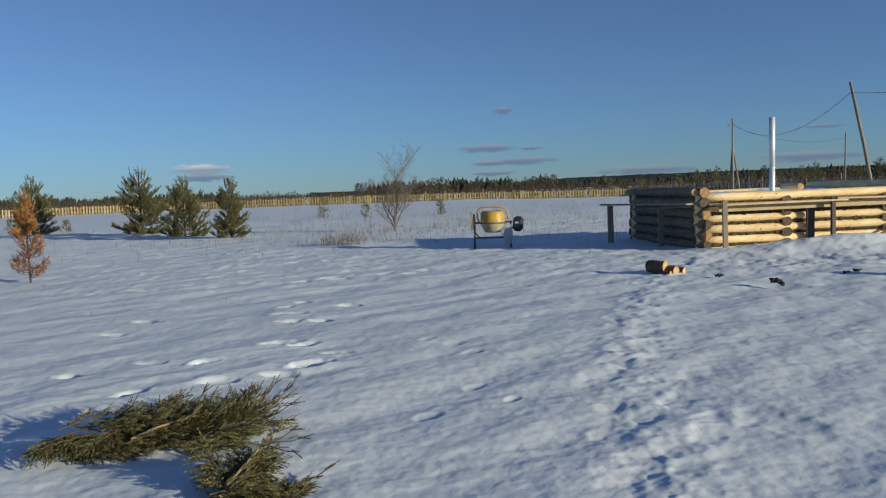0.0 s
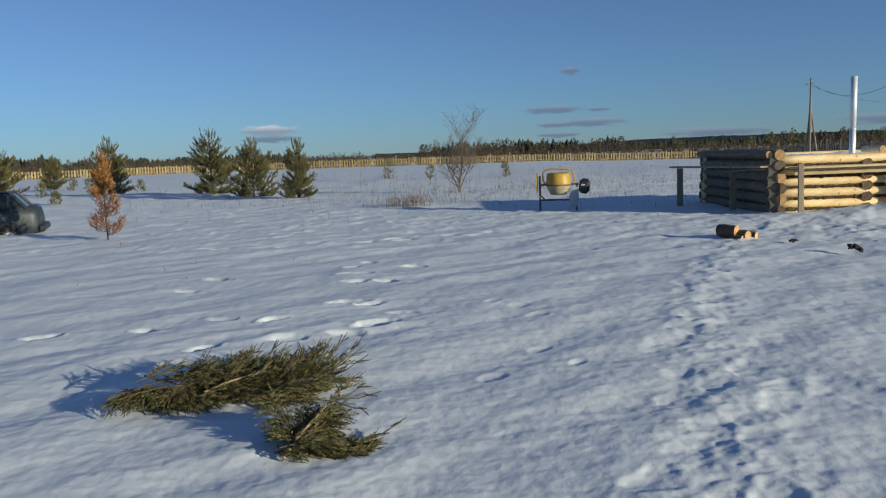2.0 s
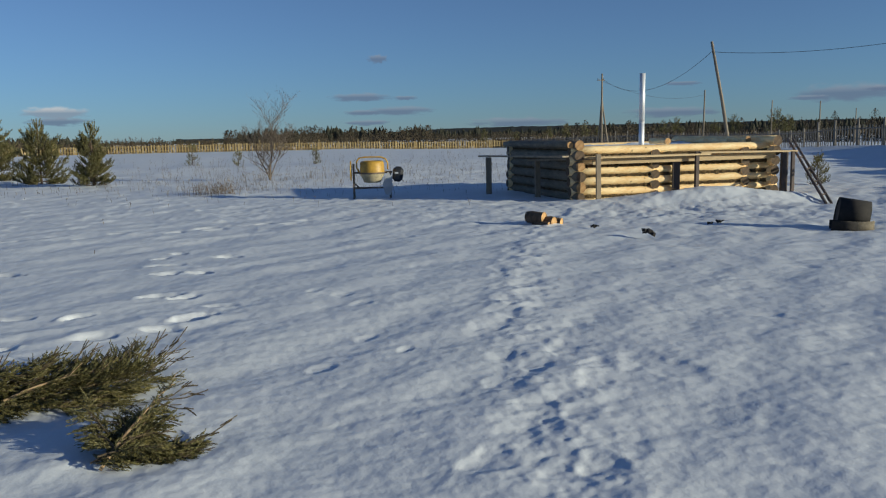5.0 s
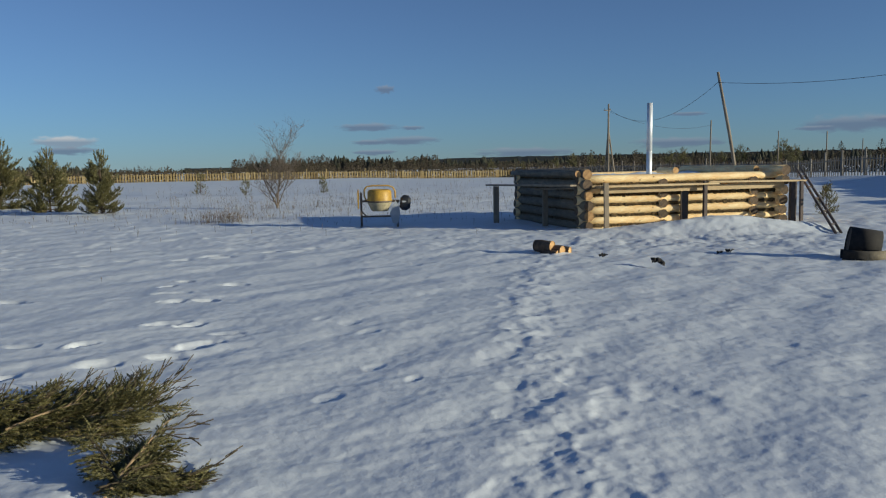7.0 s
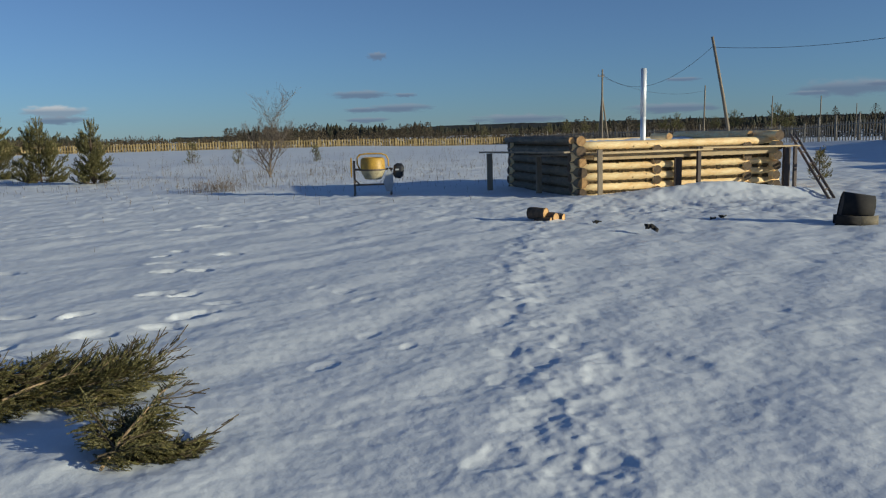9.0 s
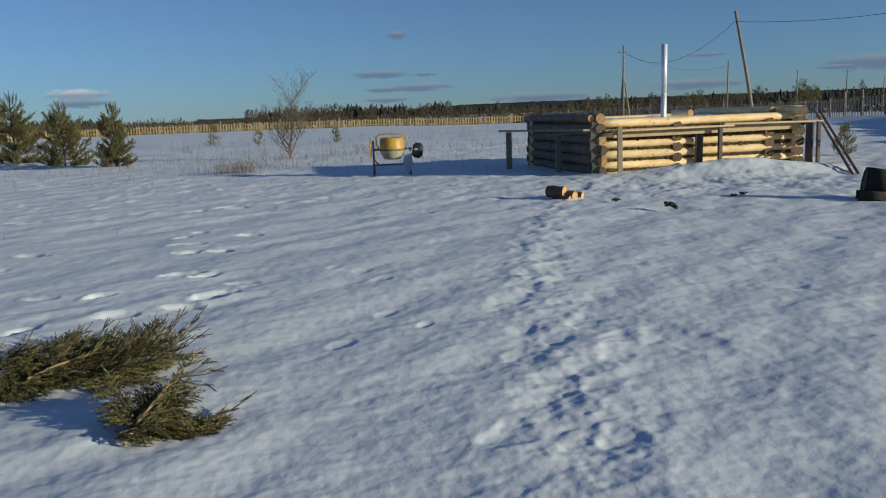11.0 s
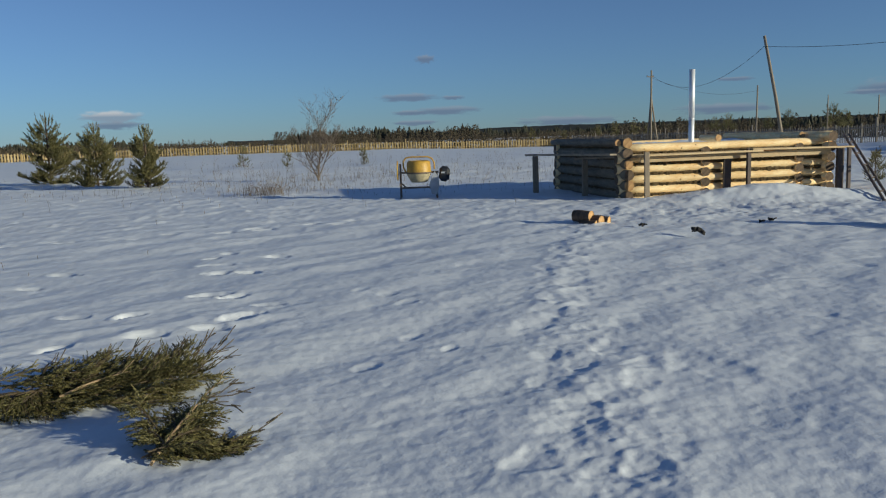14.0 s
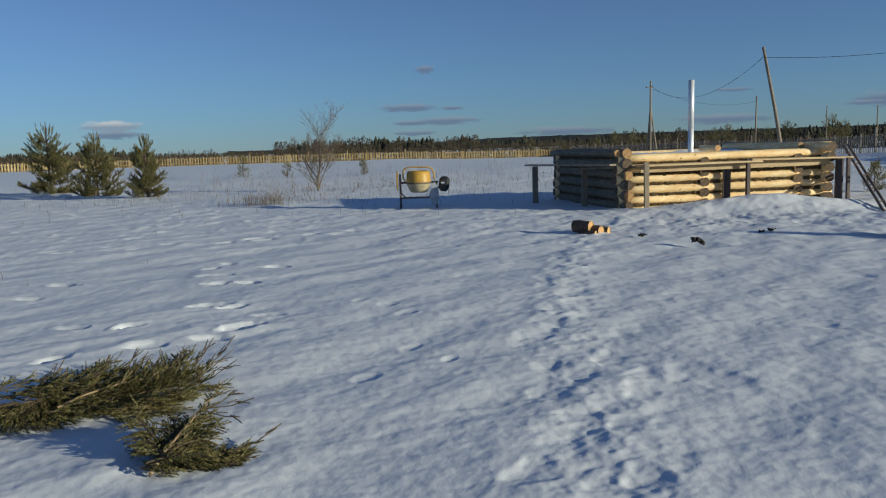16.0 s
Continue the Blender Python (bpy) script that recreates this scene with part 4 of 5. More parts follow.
def build_mixer():
    x, y = 1.97, 23.35
    m = thing("cement_mixer", pose(x, y, ground_z(x, y) - 0.02, 0, 0, -6), "yellow drum cement mixer on a rusty frame in the snow", "cement mixer")
    part("drum_bottom", lathe([(0.20, 0.44), (0.235, 0.455), (0.335, 0.66), (0.34, 0.70)]), CREAM, m, "cement-stained lower drum", smooth=True)
    part("drum_top", lathe([(0.345, 0.71), (0.345, 0.74), (0.335, 0.99), (0.30, 1.035), (0.25, 1.05), (0.24, 1.04), (0.25, 1.0), (0.28, 0.8)], closed=False), YELLOW, m, "worn yellow upper drum", smooth=True)
    part("drum_band", lathe([(0.345, 0.685), (0.362, 0.69), (0.362, 0.725), (0.345, 0.73)], closed=False), RUSTSTEEL, m, smooth=True)
    part("tilting_frame", MB().tube([(-0.36, 0, 0.72), (-0.43, 0, 0.86), (-0.43, 0, 1.04), (-0.36, 0, 1.13), (-0.2, 0, 1.155), (0.25, 0, 1.15), (0.38, 0, 1.10), (0.44, 0, 0.98), (0.44, 0, 0.80)], 0.022, 8), YELLOW, m, "bent yellow pipe frame", smooth=True)
    part("drum_shaft", MB().tube([(-0.52, 0, 0.72), (0.56, 0, 0.72)], 0.03, 8), RUSTSTEEL, m)
    for sx in (-0.52, 0.5):
        part("leg", bevelled((0.06, 0.06, 1.1 if sx < 0 else 0.86)), RUSTSTEEL, m, at=pose(sx, -0.02, 0.42 if sx < 0 else 0.3, 0, 0, 0))
        part("foot_bar", MB().tube([(sx, -0.42, 0.03), (sx, 0.42, 0.03)], 0.025, 6), RUSTSTEEL, m)
    part("crossbeam", bevelled((1.0, 0.05, 0.05)), RUSTSTEEL, m, at=pose(-0.01, 0, 0.29))
    part("strut", bevelled((0.22, 0.04, 0.04)), RUSTSTEEL, m, at=pose(-0.44, 0, 0.36, 0, 45, 0))
    ring = MB()
    ring.tube([(-0.60, 0.27 * math.cos(k * 0.3142), 0.78 + 0.27 * math.sin(k * 0.3142)) for k in range(21)], 0.016, 6, caps=False)
    for k in range(3):
        a = k * 2.094
        ring.tube([(-0.60, 0, 0.78), (-0.60, 0.27 * math.cos(a), 0.78 + 0.27 * math.sin(a))], 0.012, 5)
    part("handwheel", ring, YELLOW, m, "worn yellow tilting wheel", smooth=True)
    guard = MB()
    outline = [(0.36, 0.10), (0.28, 0.36), (0.38, 0.62), (0.44, 0.74), (0.55, 0.60), (0.57, 0.3), (0.50, 0.08)]
    for yy in (-0.10, -0.06):
        guard.v += [(a, yy, b) for a, b in outline]
    k = len(outline)
    guard.f = [tuple(range(k)), tuple(reversed(range(k, 2 * k)))] + [(i, k + i, k + (i + 1) % k, (i + 1) % k) for i in range(k)]
    guard.s = [0] * len(guard.f)
    part("guard_plate", guard, GREYPLATE, m, "pale grey sheet guard")
    part("motor", bevelled((0.30, 0.30, 0.42), 0.08), BLACKPLASTIC, m, "black motor housing", at=pose(0.72, 0, 0.66, 0, 8, 0))
    part("motor_label", bevelled((0.10, 0.012, 0.05), 0.003), GREYPLATE, m, "pale plate on the motor", at=pose(0.68, -0.155, 0.70))


build_mixer()


def build_firewood():
    """Short thick logs on the snow."""
    spots = ((4.33, 15.0, 0.15, 0.11, 0.36, -46, 0.0), (4.52, 14.92, 0.07, 0.098, 0.34, -52, 0.0), (4.68, 15.0, 0.06, 0.088, 0.32, -38, 4), (4.40, 14.86, 0.015, 0.075, 0.34, -46, 0))
    for i, (x, y, z, r, length, turn, tip) in enumerate(spots):
        t = thing("firewood_log", pose(x, y, ground_z(x, y) + z - 0.02, 0, tip, turn), "short sawn pine log with dark bark lying on the snow", "log", "sawn logs")
        mb = MB().tube([(-length / 2, 0, 0), (-length / 6, 0, 0.004), (length / 6, 0.004, 0), (length / 2, 0, 0)], [r, r * 1.03, r * 0.99, r], 18, capslot=0, wob=0.06, caps=False)
        part("bark", mb, BARK, t, "dark flaking bark", smooth=True)
        for sx in (-1, 1):
            cap = MB()
            cap.v = [(sx * length / 2, 0, 0)] + [(sx * (length / 2 - 0.002), r * 0.985 * math.cos(k * 0.349), r * 0.985 * math.sin(k * 0.349)) for k in range(18)]
            cap.f = [(0, 1 + k, 1 + (k + 1) % 18) if sx > 0 else (0, 1 + (k + 1) % 18, 1 + k) for k in range(18)]
            cap.s = [0] * 18
            part("sawn_end", cap, ENDGRAIN, t, "pale sawn end")


build_firewood()


def build_embers():
    rnd = random.Random(9)
    for x, y, big, name, label in ((5.62, 12.75, 0.10, "charred_stub", "black charred stub lying in melted snow"), (7.62, 14.15, 0.07, "charred_stub", "flat black charred piece on the snow"), (5.15, 14.05, 0.055, "wood_scrap", "dark scrap of bark on the snow"), (7.3, 13.9, 0.05, "wood_scrap", "dark scrap of bark on the snow")):
        mb = MB()
        for k in range(6 if big > 0.1 else 4):
            a = rnd.uniform(0, 3.1)
            mb.box((rnd.uniform(-1, 1) * big, rnd.uniform(-1, 1) * big * 0.5, 0.03 + rnd.uniform(0, 0.7) * big * (0.5 if big < 0.1 else 1)), (big * rnd.uniform(0.9, 1.8), big * 0.5, big * rnd.uniform(0.25, 0.7)), Euler((rnd.uniform(-0.5, 0.5), rnd.uniform(-0.5, 0.5), a)).to_matrix(), jitter=big * 0.12)
        ob = new(name, mb.mesh(name, CHAR, False))
        ob.location = (x, y, ground_z(x, y))
        tagged(ob, label, "burnt wood" if big > 0.08 else "wood scrap", "charred scraps")


build_embers()


def shell(r, thick, length, a0, a1, n=28):
    """A piece of a pipe wall along x, from angle a0 to a1."""
    mb = MB()
    for x in (0, length):
        for rr in (r, r - thick):
            for i in range(n + 1):
                a = a0 + (a1 - a0) * i / n
                mb.v.append((x, rr * math.cos(a), rr * math.sin(a)))
    w = n + 1
    for i in range(n):
        mb.f += [(i, i + 1, 2 * w + i + 1, 2 * w + i), (w + i + 1, w + i, 3 * w + i, 3 * w + i + 1), (i + 1, i, w + i, w + i + 1), (2 * w + i, 2 * w + i + 1, 3 * w + i + 1, 3 * w + i)]
    mb.f += [(0, 2 * w, 3 * w, w), (n, w + n, 3 * w + n, 2 * w + n)]
    mb.s = [0] * len(mb.f)
    return mb


def build_barrel():
    x, y = 9.40, 12.78
    b = thing("cut_barrel", pose(x, y, ground_z(x, y) - 0.05, 0, 0, -22), "sooty black steel barrel lying cut open in the snow", "barrel")
    part("barrel_shell", shell(0.28, 0.012, 0.50, 0, 2 * math.pi), TAR, b, smooth=True, at=pose(-0.28, 0.1, 0.30, 0, 9, -6))
    part("barrel_bottom", lathe([(0.0, 0), (0.275, 0), (0.275, 0.012), (0.0, 0.012)]), TAR, b, at=pose(-0.26, 0.1, 0.297, 0, 99, -6))
    part("cut_half", shell(0.25, 0.012, 0.40, math.pi * 1.0, math.pi * 1.95), TAR, b, "black half shell", smooth=True, at=pose(-0.42, -0.14, 0.22, 0, 4, -8))
    part("bent_sheet", shell(0.34, 0.02, 0.17, 2.2, 4.1), TAN, b, "tan bent sheet", smooth=True, at=pose(-0.02, 0.0, 0.02, 0, -90, 0))
    s = thing("scrap_stick", pose(10.65, 12.95, ground_z(10.65, 12.95) + 0.03, 0, 0, -30), "thin brown stick sticking out of the snow", "stick")
    part("stick", MB().tube([(-0.3, 0, 0.16), (0.35, 0.02, 0)], [0.02, 0.025], 6), NEWBOARD, s)
    part("stick", MB().tube([(-0.2, 0.2, 0.05), (0.5, 0.15, 0.02)], [0.03, 0.03], 6), TAN, s)


build_barrel()


def build_ladder():
    foot, head = Vector((12.30, 17.7, -0.08)), Vector((13.90, 21.85, 1.36))
    d = head - foot
    l = thing("ladder", Matrix.Translation(foot), "homemade grey wooden ladder leaning against the cabin", "ladder")
    side = Vector((0.22, 0.12, 0))
    for s in (-0.5, 0.5):
        part("rail", MB().tube([side * s, side * s + d * 1.02], 0.034, 8), DARKWOOD, l, smooth=True)
    for i in range(5):
        q = d * (0.12 + 0.19 * i)
        part("rung", MB().tube([q - side * 0.58, q + side * 0.58], 0.024, 6), DARKWOOD, l)


build_ladder()

CARPAINT = mat("dusty_grey_green_car_paint", (0.022, 0.028, 0.033), (0.040, 0.049, 0.056), 0.5, 3, 50, 0.05, 0.002)
CARGLASS = mat("dark_car_glass", (0.02, 0.025, 0.03), (0.03, 0.035, 0.04), 0.08, 3, 30, 0)
RUBBER = mat("black_rubber", (0.012, 0.012, 0.013), (0.03, 0.03, 0.032), 0.8, 20, 90, 0.3, 0.003)
REDLENS = mat("red_lamp_lens", (0.20, 0.015, 0.01), (0.28, 0.025, 0.02), 0.25, 20, 60, 0)


def build_car():
    """A hatchback; x runs from its tail (0) to its nose."""
    car = thing("hatchback_car", pose(-12.1, 21.6, ground_z(-12.1, 21.6) - 0.31, 0, 0, 204), "dusty dark grey-green hatchback parked in deep snow", "car")
    W = 0.80
    rows = ((0.00, 0.42, 0.72, 0.62), (0.06, 0.30, 0.92, 0.72), (0.20, 0.27, 0.98, 0.78), (1.0, 0.25, 0.97, 0.80), (2.2, 0.25, 0.94, 0.80), (3.1, 0.25, 0.90, 0.79), (3.75, 0.28, 0.80, 0.74), (3.95, 0.38, 0.68, 0.66))
    mb = MB()
    for x, lo, hi, w in rows:
        for yy, zz in ((-w * 0.92, lo), (-w, lo + (hi - lo) * 0.3), (-w, lo + (hi - lo) * 0.7), (-w * 0.93, hi), (w * 0.93, hi), (w, lo + (hi - lo) * 0.7), (w, lo + (hi - lo) * 0.3), (w * 0.92, lo)):
            mb.v.append((x, yy, zz))
    for i in range(len(rows) - 1):
        for j in range(8):
            a, b = i * 8 + j, i * 8 + (j + 1) % 8
            mb.f.append((a, b, b + 8, a + 8))
    mb.f += [tuple(reversed(range(8))), tuple((len(rows) - 1) * 8 + j for j in range(8))]
    mb.s = [0] * len(mb.f)
    body = part("body", mb, CARPAINT, car, smooth=True)
    roof = MB()
    cab = ((0.30, 0.97, 0.72), (0.62, 1.36, 0.60), (0.75, 1.40, 0.58), (2.05, 1.39, 0.58), (2.2, 1.36, 0.59), (2.85, 0.92, 0.72))
    for x, z, w in cab:
        roof.v += [(x, -w, z), (x, w, z)]
    for i in range(1, 4):
        roof.f.append((2 * i, 2 * i + 1, 2 * i + 3, 2 * i + 2))
    k = len(roof.v)
    roof.v += [(x, s * (w - 0.01), z - 0.03) for x, z, w in cab[1:5] for s in (-1, 1)]
    for i in range(3):
        a = k + 2 * i
        roof.f.append((a, a + 2, a + 3, a + 1))
    roof.s = [0] * len(roof.f)
    part("roof", roof, CARPAINT, car, smooth=False)
    for s in (-1, 1):
        for (x0, z0), (x1, z1), w in (((0.28, 0.96), (0.66, 1.37), 0.05), ((1.42, 0.94), (1.36, 1.38), 0.06), ((2.85, 0.90), (2.15, 1.37), 0.05), ((0.98, 0.95), (1.0, 1.38), 0.05)):
            part("pillar", MB().tube([(x0, s * 0.735, z0), (x1, s * 0.60, z1)], w, 6), CARPAINT, car)
        g = MB()
        g.face([(0.36, s * 0.715, 0.96), (2.75, s * 0.715, 0.92), (2.12, s * 0.585, 1.36), (0.68, s * 0.585, 1.36)])
        part("side_window", g, CARGLASS, car, "dark side glass")
        for x in (0.72, 3.1):
            wheel = part("wheel", MB().tube([(x, s * 0.60, 0.27), (x, s * 0.80, 0.27)], 0.10, 12), STEEL, car)
            part("tyre", lathe([(0.17, -0.085), (0.26, -0.08), (0.28, -0.05), (0.28, 0.05), (0.26, 0.08), (0.17, 0.085)], 24, False), RUBBER, wheel, smooth=True, at=pose(x, s * 0.735, 0.27, 90, 0, 0))
            part("rim", lathe([(0.0, -0.03), (0.10, -0.045), (0.17, -0.06), (0.18, 0.06), (0.0, 0.05)], 24, False), RUSTSTEEL, wheel, smooth=True, at=pose(x, s * 0.75, 0.27, 90, 0, 0))
        part("tail_lamp", bevelled((0.04, 0.20, 0.12), 0.015), REDLENS, car, "red tail lamp", at=pose(0.045, s * 0.52, 0.76))
        part("door_handle", bevelled((0.14, 0.02, 0.03), 0.005), BLACKPLASTIC, car, at=pose(1.15, s * 0.812, 0.78))
        part("rubbing_strip", bevelled((2.9, 0.02, 0.06), 0.006), BLACKPLASTIC, car, at=pose(1.95, s * 0.805, 0.56))
    g = MB()
    g.face([(0.31, -0.66, 0.99), (0.31, 0.66, 0.99), (0.63, 0.55, 1.345), (0.63, -0.55, 1.345)])
    part("rear_window", g, CARGLASS, car, "dark sloping rear glass")
    g = MB()
    g.face([(2.82, -0.68, 0.93), (2.18, -0.55, 1.35), (2.18, 0.55, 1.35), (2.82, 0.68, 0.93)])
    part("windscreen", g, CARGLASS, car, "dark windscreen")
    for x in (-0.04, 3.97):
        part("bumper", bevelled((0.16, 1.55, 0.18), 0.04), BLACKPLASTIC, car, "black plastic bumper", at=pose(x, 0, 0.42))


build_car()


# ---- distance ----
FOREST_DARK = island_mat("far_spruce", (0.016, 0.019, 0.012), (0.045, 0.043, 0.024), 0.9)
FOREST_BROWN = island_mat("far_bare_wood", (0.05, 0.035, 0.022), (0.11, 0.085, 0.05), 0.9)
RIDGE = mat("far_wooded_ridge", (0.010, 0.014, 0.018), (0.022, 0.028, 0.032), 0.95, 0.02, 0.2, 0)


def heading(deg, dist):
    """A place dist metres off, deg to the right of north."""
    return dist * math.sin(radians(deg)), dist * math.cos(radians(deg))


def build_forest(name, label, bands, material, seed, shape):
    rnd, mb = random.Random(seed), MB()
    for a0, a1, dist, tall, gap in bands:
        n = int((a1 - a0) / gap * 1.5)
        for i in range(n):
            a = a0 + (a1 - a0) * (i + rnd.random()) / n
            r = dist * rnd.uniform(0.94, 1.12)
            x, y = heading(a, r)
            z, h = ground_z(x, y), tall * rnd.uniform(0.55, 1.05) * (0.85 + 0.4 * noise.noise((a * 0.7, seed, 0)))
            w = h * rnd.uniform(0.22, 0.36)
            if shape == "spruce":
                for f0, f1, ww in ((0.0, 0.72, 1.0), (0.35, 0.9, 0.8), (0.6, 1.0, 0.55)):
                    k, t = len(mb.v), rnd.random() * 6
                    for j in range(6):
                        q = w * ww * rnd.uniform(0.7, 1.2)
                        mb.v.append((x + q * math.cos(t + j * 1.047), y + q * math.sin(t + j * 1.047), z + h * (f0 + rnd.uniform(-0.04, 0.04))))
                    mb.v.append((x + rnd.uniform(-0.1, 0.1), y, z + h * f1))
                    mb.f += [(k + j, k + (j + 1) % 6, k + 6) for j in range(6)]
                    mb.s += [0] * 6
            else:
                mb.tube([(x, y, z), (x, y, z + h * 0.6)], [h * 0.02, h * 0.01], 4, caps=False)
                small, many = (1.1, 26) if tall < 4 else (0.17, 900) if r < 260 else (0.55, 90)
                for _ in range(many):
                    b, e = rnd.uniform(0, 6.28), 0.12 + 0.88 * rnd.random() ** 1.25
                    q = w * 1.4 * math.sin(math.pi * (0.28 + 0.70 * e)) * rnd.random() ** 0.9 * (0.8 + 0.45 * noise.noise((b * 1.5, e * 4, i)))
                    c = Vector((x + q * math.cos(b), y + q * math.sin(b), z + h * e))
                    u = Vector([rnd.uniform(-1, 1) for _ in range(3)]).normalized() * h * 0.07 * small
                    v = Vector((u.y, -u.x, h * 0.05 * small))
                    mb.face([c - u, c - v, c + u, c + v])
    return tagged(new(name, mb.mesh(name, material, False)), label, "forest", kind="stuff")


build_forest("spruce_forest", "dark far spruce wood along the edge of the field", ((-50, -28, 820, 15.5, 0.09), (-28, -14, 900, 12.5, 0.09), (-14, -3, 1500, 9, 0.11), (-4, 10, 700, 13.0, 0.10), (10, 20, 900, 12, 0.10), (18, 45, 420, 8.0, 0.08), (28, 45, 320, 6.8, 0.13)), FOREST_DARK, 31, "spruce")
build_forest("scrub", "low brown brushwood beyond the fence", ((-52, 46, 270, 3.0, 0.15), (-52, 46, 340, 3.9, 0.15), (-40, 42, 168, 1.1, 0.4)), FOREST_BROWN, 35, "bare")
build_forest("bare_forest", "brown leafless wood in front of the far spruces", ((-50, -24, 700, 11, 0.14), (-24, -10, 800, 9.5, 0.14), (-5, 9, 640, 13.2, 0.10), (9, 18, 700, 6.5, 0.2), (18, 45, 330, 6.8, 0.12), (31.2, 32.0, 240, 8.2, 0.4), (33.0, 35.4, 190, 6.6, 0.5), (36.6, 40, 190, 7.2, 0.5)), FOREST_BROWN, 32, "bare")


def build_ridge():
    rnd, mb = random.Random(6), MB()
    n = 260
    for i in range(n + 1):
        a = -8 + 58 * i / n
        x, y = heading(a, 2600)
        up = 12 + 18 * min(1, max(0, (a + 2) / 15)) + 3 * noise.noise((a * 0.25, 1, 0)) + 1.5 * noise.noise((a * 3, 1, 0)) + rnd.uniform(0, 1.5)
        z = ground_z(x, y)
        mb.v += [(x, y, z - 15), (x * 1.03, y * 1.03, z + up), (x * 1.15, y * 1.15, z - 15)]
    for i in range(n):
        k = i * 3
        mb.f += [(k, k + 3, k + 4, k + 1), (k + 1, k + 4, k + 5, k + 2)]
        mb.s += [0, 0]
    tagged(new("backdrop", mb.mesh("backdrop", RIDGE, False)), "far dark wooded ridge on the horizon", "hills", kind="structure")


build_ridge()

# pines scattered beyond the fence
far_pine = build_pine(*heading(18.2, 190), 4.2, 1.9, 61, "distant young pine beyond the fence", thin=0.8, per=70, group="distant pines", needle=0.16)
for a, r, s in ((17.0, 200, 0.9), (19.4, 210, 1.05), (20.3, 185, 0.8), (12.6, 230, 0.9), (24.6, 170, 1.0), (25.4, 185, 1.2), (27.8, 160, 0.9), (29.0, 150, 1.1), (31.6, 150, 1.3), (32.3, 165, 1.1), (23.2, 190, 0.9), (14.8, 215, 0.7)):
    px, py = heading(a, r)
    m = pose(px, py, ground_z(px, py) - 0.05, 0, 0, a * 37)
    copy_thing(far_pine, m @ Matrix.Diagonal((s, s, s, 1)))


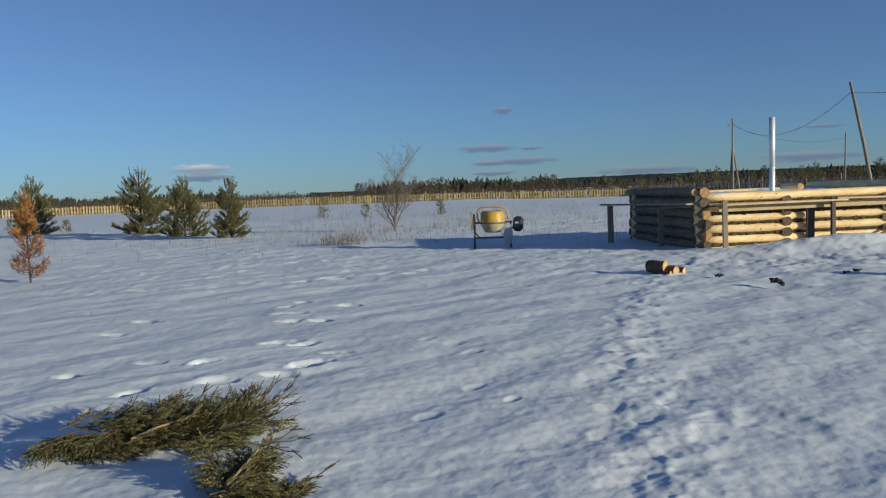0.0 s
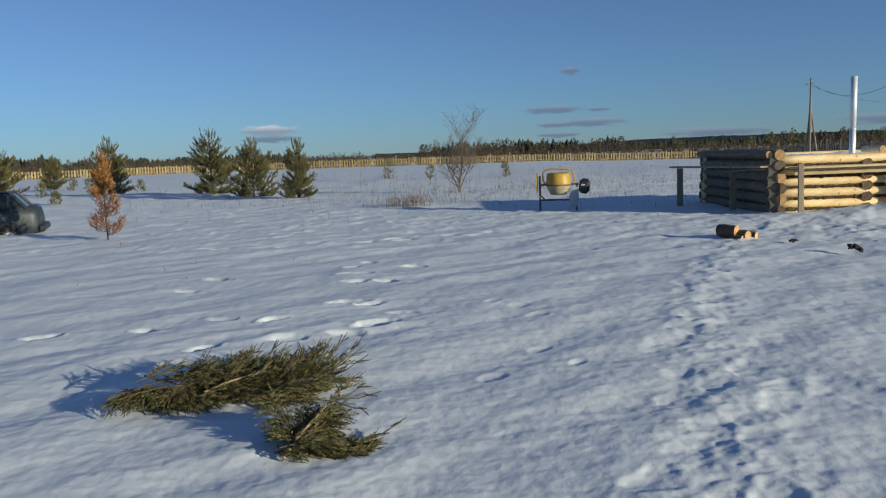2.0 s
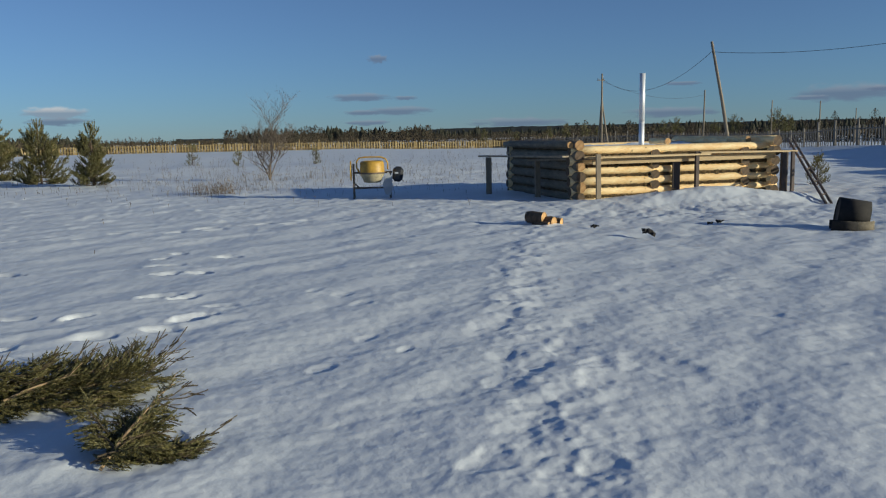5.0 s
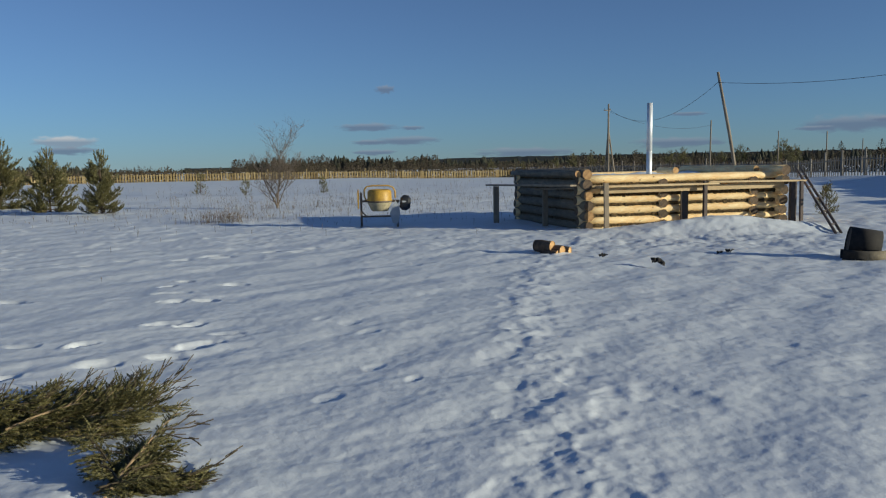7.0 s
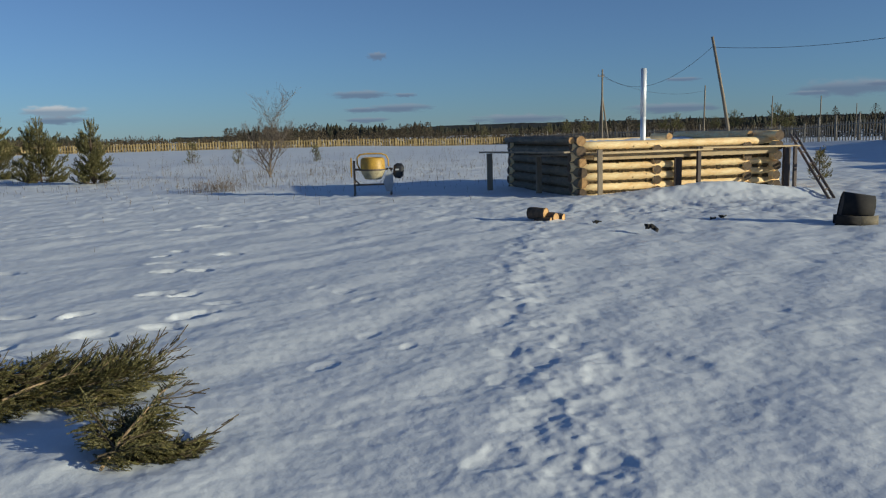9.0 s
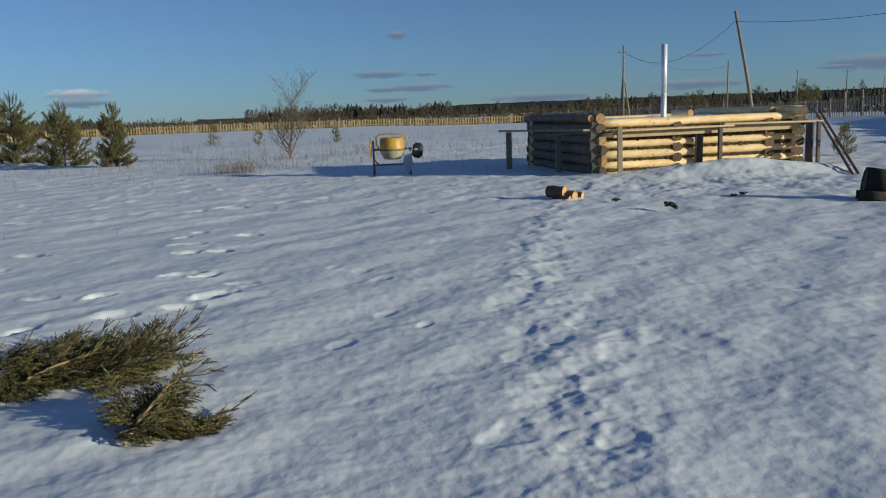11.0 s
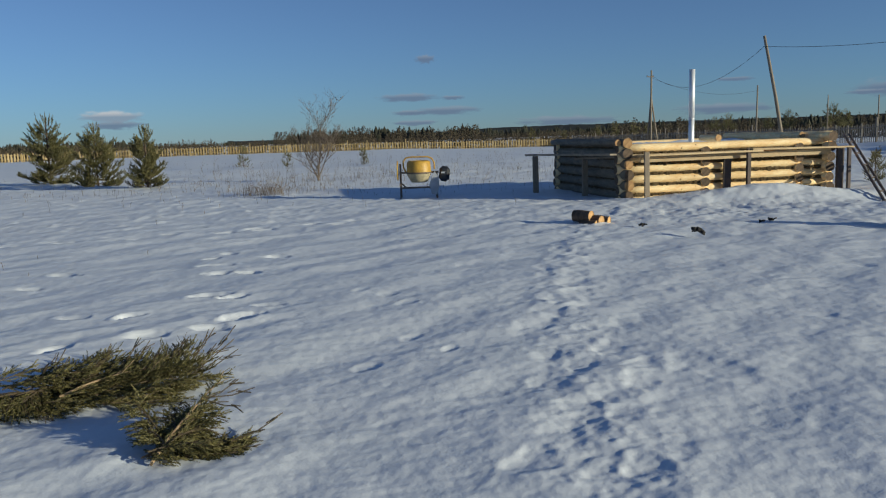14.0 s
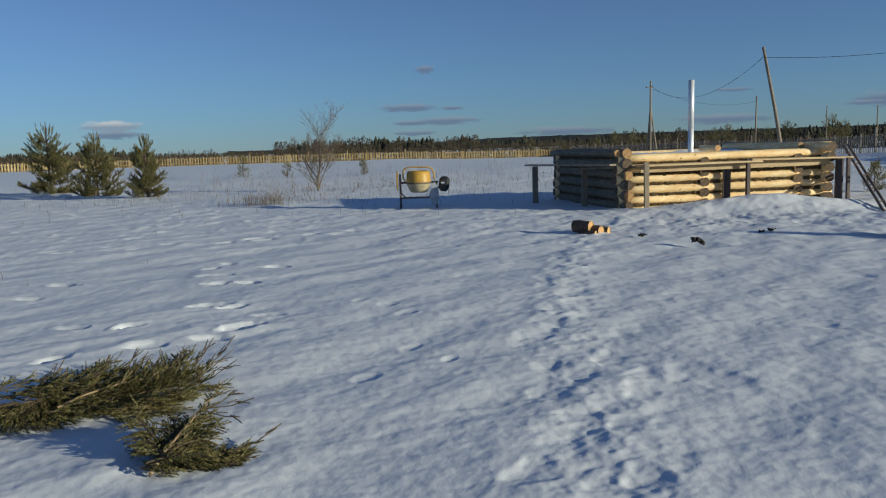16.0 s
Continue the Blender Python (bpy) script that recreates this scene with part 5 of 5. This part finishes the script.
def cloud_mat(name, shade, light, lift):
    m = bpy.data.materials.new(name)
    m.use_nodes = True
    n, link = m.node_tree.nodes, m.node_tree.links
    tc, mp, nz = n.new("ShaderNodeTexCoord"), n.new("ShaderNodeMapping"), n.new("ShaderNodeTexNoise")
    link.new(tc.outputs["Object"], mp.inputs[0])
    info = n.new("ShaderNodeObjectInfo")
    link.new(info.outputs["Location"], mp.inputs["Location"])
    mp.inputs["Scale"].default_value = (2.2, 1.1, 1)
    link.new(mp.outputs[0], nz.inputs["Vector"])
    nz.inputs["Scale"].default_value, nz.inputs["Detail"].default_value = 1.6, 5
    ln = n.new("ShaderNodeVectorMath")
    ln.operation = "LENGTH"
    link.new(tc.outputs["Object"], ln.inputs[0])
    sub = n.new("ShaderNodeMath")
    sub.operation = "MULTIPLY_ADD"
    sub.inputs[1].default_value = -1.0
    link.new(ln.outputs["Value"], sub.inputs[0])
    link.new(nz.outputs[0], sub.inputs[2])
    ramp = n.new("ShaderNodeMapRange")
    ramp.interpolation_type = "SMOOTHSTEP"
    ramp.inputs["From Min"].default_value, ramp.inputs["From Max"].default_value, ramp.inputs["To Max"].default_value = -0.42, 0.15, lift
    link.new(sub.outputs[0], ramp.inputs["Value"])
    sep, col = n.new("ShaderNodeSeparateXYZ"), n.new("ShaderNodeValToRGB")
    link.new(tc.outputs["Object"], sep.inputs[0])
    link.new(sep.outputs["Y"], col.inputs[0])
    col.color_ramp.elements[0].position, col.color_ramp.elements[1].position = 0.0, 0.6
    col.color_ramp.elements[0].color, col.color_ramp.elements[1].color = (*shade, 1), (*light, 1)
    em, tr, mix = n.new("ShaderNodeEmission"), n.new("ShaderNodeBsdfTransparent"), n.new("ShaderNodeMixShader")
    link.new(col.outputs[0], em.inputs[0])
    link.new(ramp.outputs[0], mix.inputs[0])
    link.new(tr.outputs[0], mix.inputs[1])
    link.new(em.outputs[0], mix.inputs[2])
    link.new(mix.outputs[0], n["Material Output"].inputs[0])
    return m


HIGH_CLOUD = cloud_mat("sunlit_cloud", (0.22, 0.28, 0.36), (0.62, 0.60, 0.58), 0.8)
GREY_CLOUD = cloud_mat("grey_cloud", (0.12, 0.17, 0.26), (0.24, 0.29, 0.36), 0.8)


def build_cloud(deg, up, wide, high, material, label):
    x, y = heading(deg, 3900)
    z = 3900 * math.tan(radians(up))
    mb = MB()
    mb.face([(-1.3, -1.3, 0), (1.3, -1.3, 0), (1.3, 1.3, 0), (-1.3, 1.3, 0)])
    ob = new("cloud", mb.mesh("cloud", material, False))
    ob.matrix_world = pose(x, y, z, 90, 0, -deg) @ Matrix.Diagonal((3900 * math.tan(radians(wide / 2)), 3900 * math.tan(radians(high / 2)), 1, 1))
    tagged(ob, label, "cloud", "small clouds", "structure")


for deg, up, wide, high, material in (
    (-15.1, 1.78, 5.2, 1.05, HIGH_CLOUD),
    (-14.9, 1.25, 4.6, 0.75, GREY_CLOUD),
    (5.4, 5.11, 1.8, 0.82, GREY_CLOUD),
    (4.2, 2.58, 5.4, 0.77, GREY_CLOUD),
    (7.2, 2.49, 2.3, 0.41, GREY_CLOUD),
    (6.7, 1.62, 5.9, 0.82, GREY_CLOUD),
    (4.2, 1.55, 3.2, 0.51, GREY_CLOUD),
    (4.6, 0.86, 4.1, 0.51, GREY_CLOUD),
    (15.0, 0.68, 8.6, 0.92, GREY_CLOUD),
    (25.1, 1.12, 7.7, 0.92, GREY_CLOUD),
    (35.6, 2.02, 7.7, 1.43, GREY_CLOUD),
    (33.4, 1.79, 3.2, 0.41, GREY_CLOUD),
    (25.8, 2.96, 3.2, 0.41, GREY_CLOUD),
    (37.4, 2.21, 2.7, 0.51, GREY_CLOUD),
):
    build_cloud(deg, up, wide, high, material, "small sunlit white cloud" if material is HIGH_CLOUD else "thin flat grey cloud low in the sky")
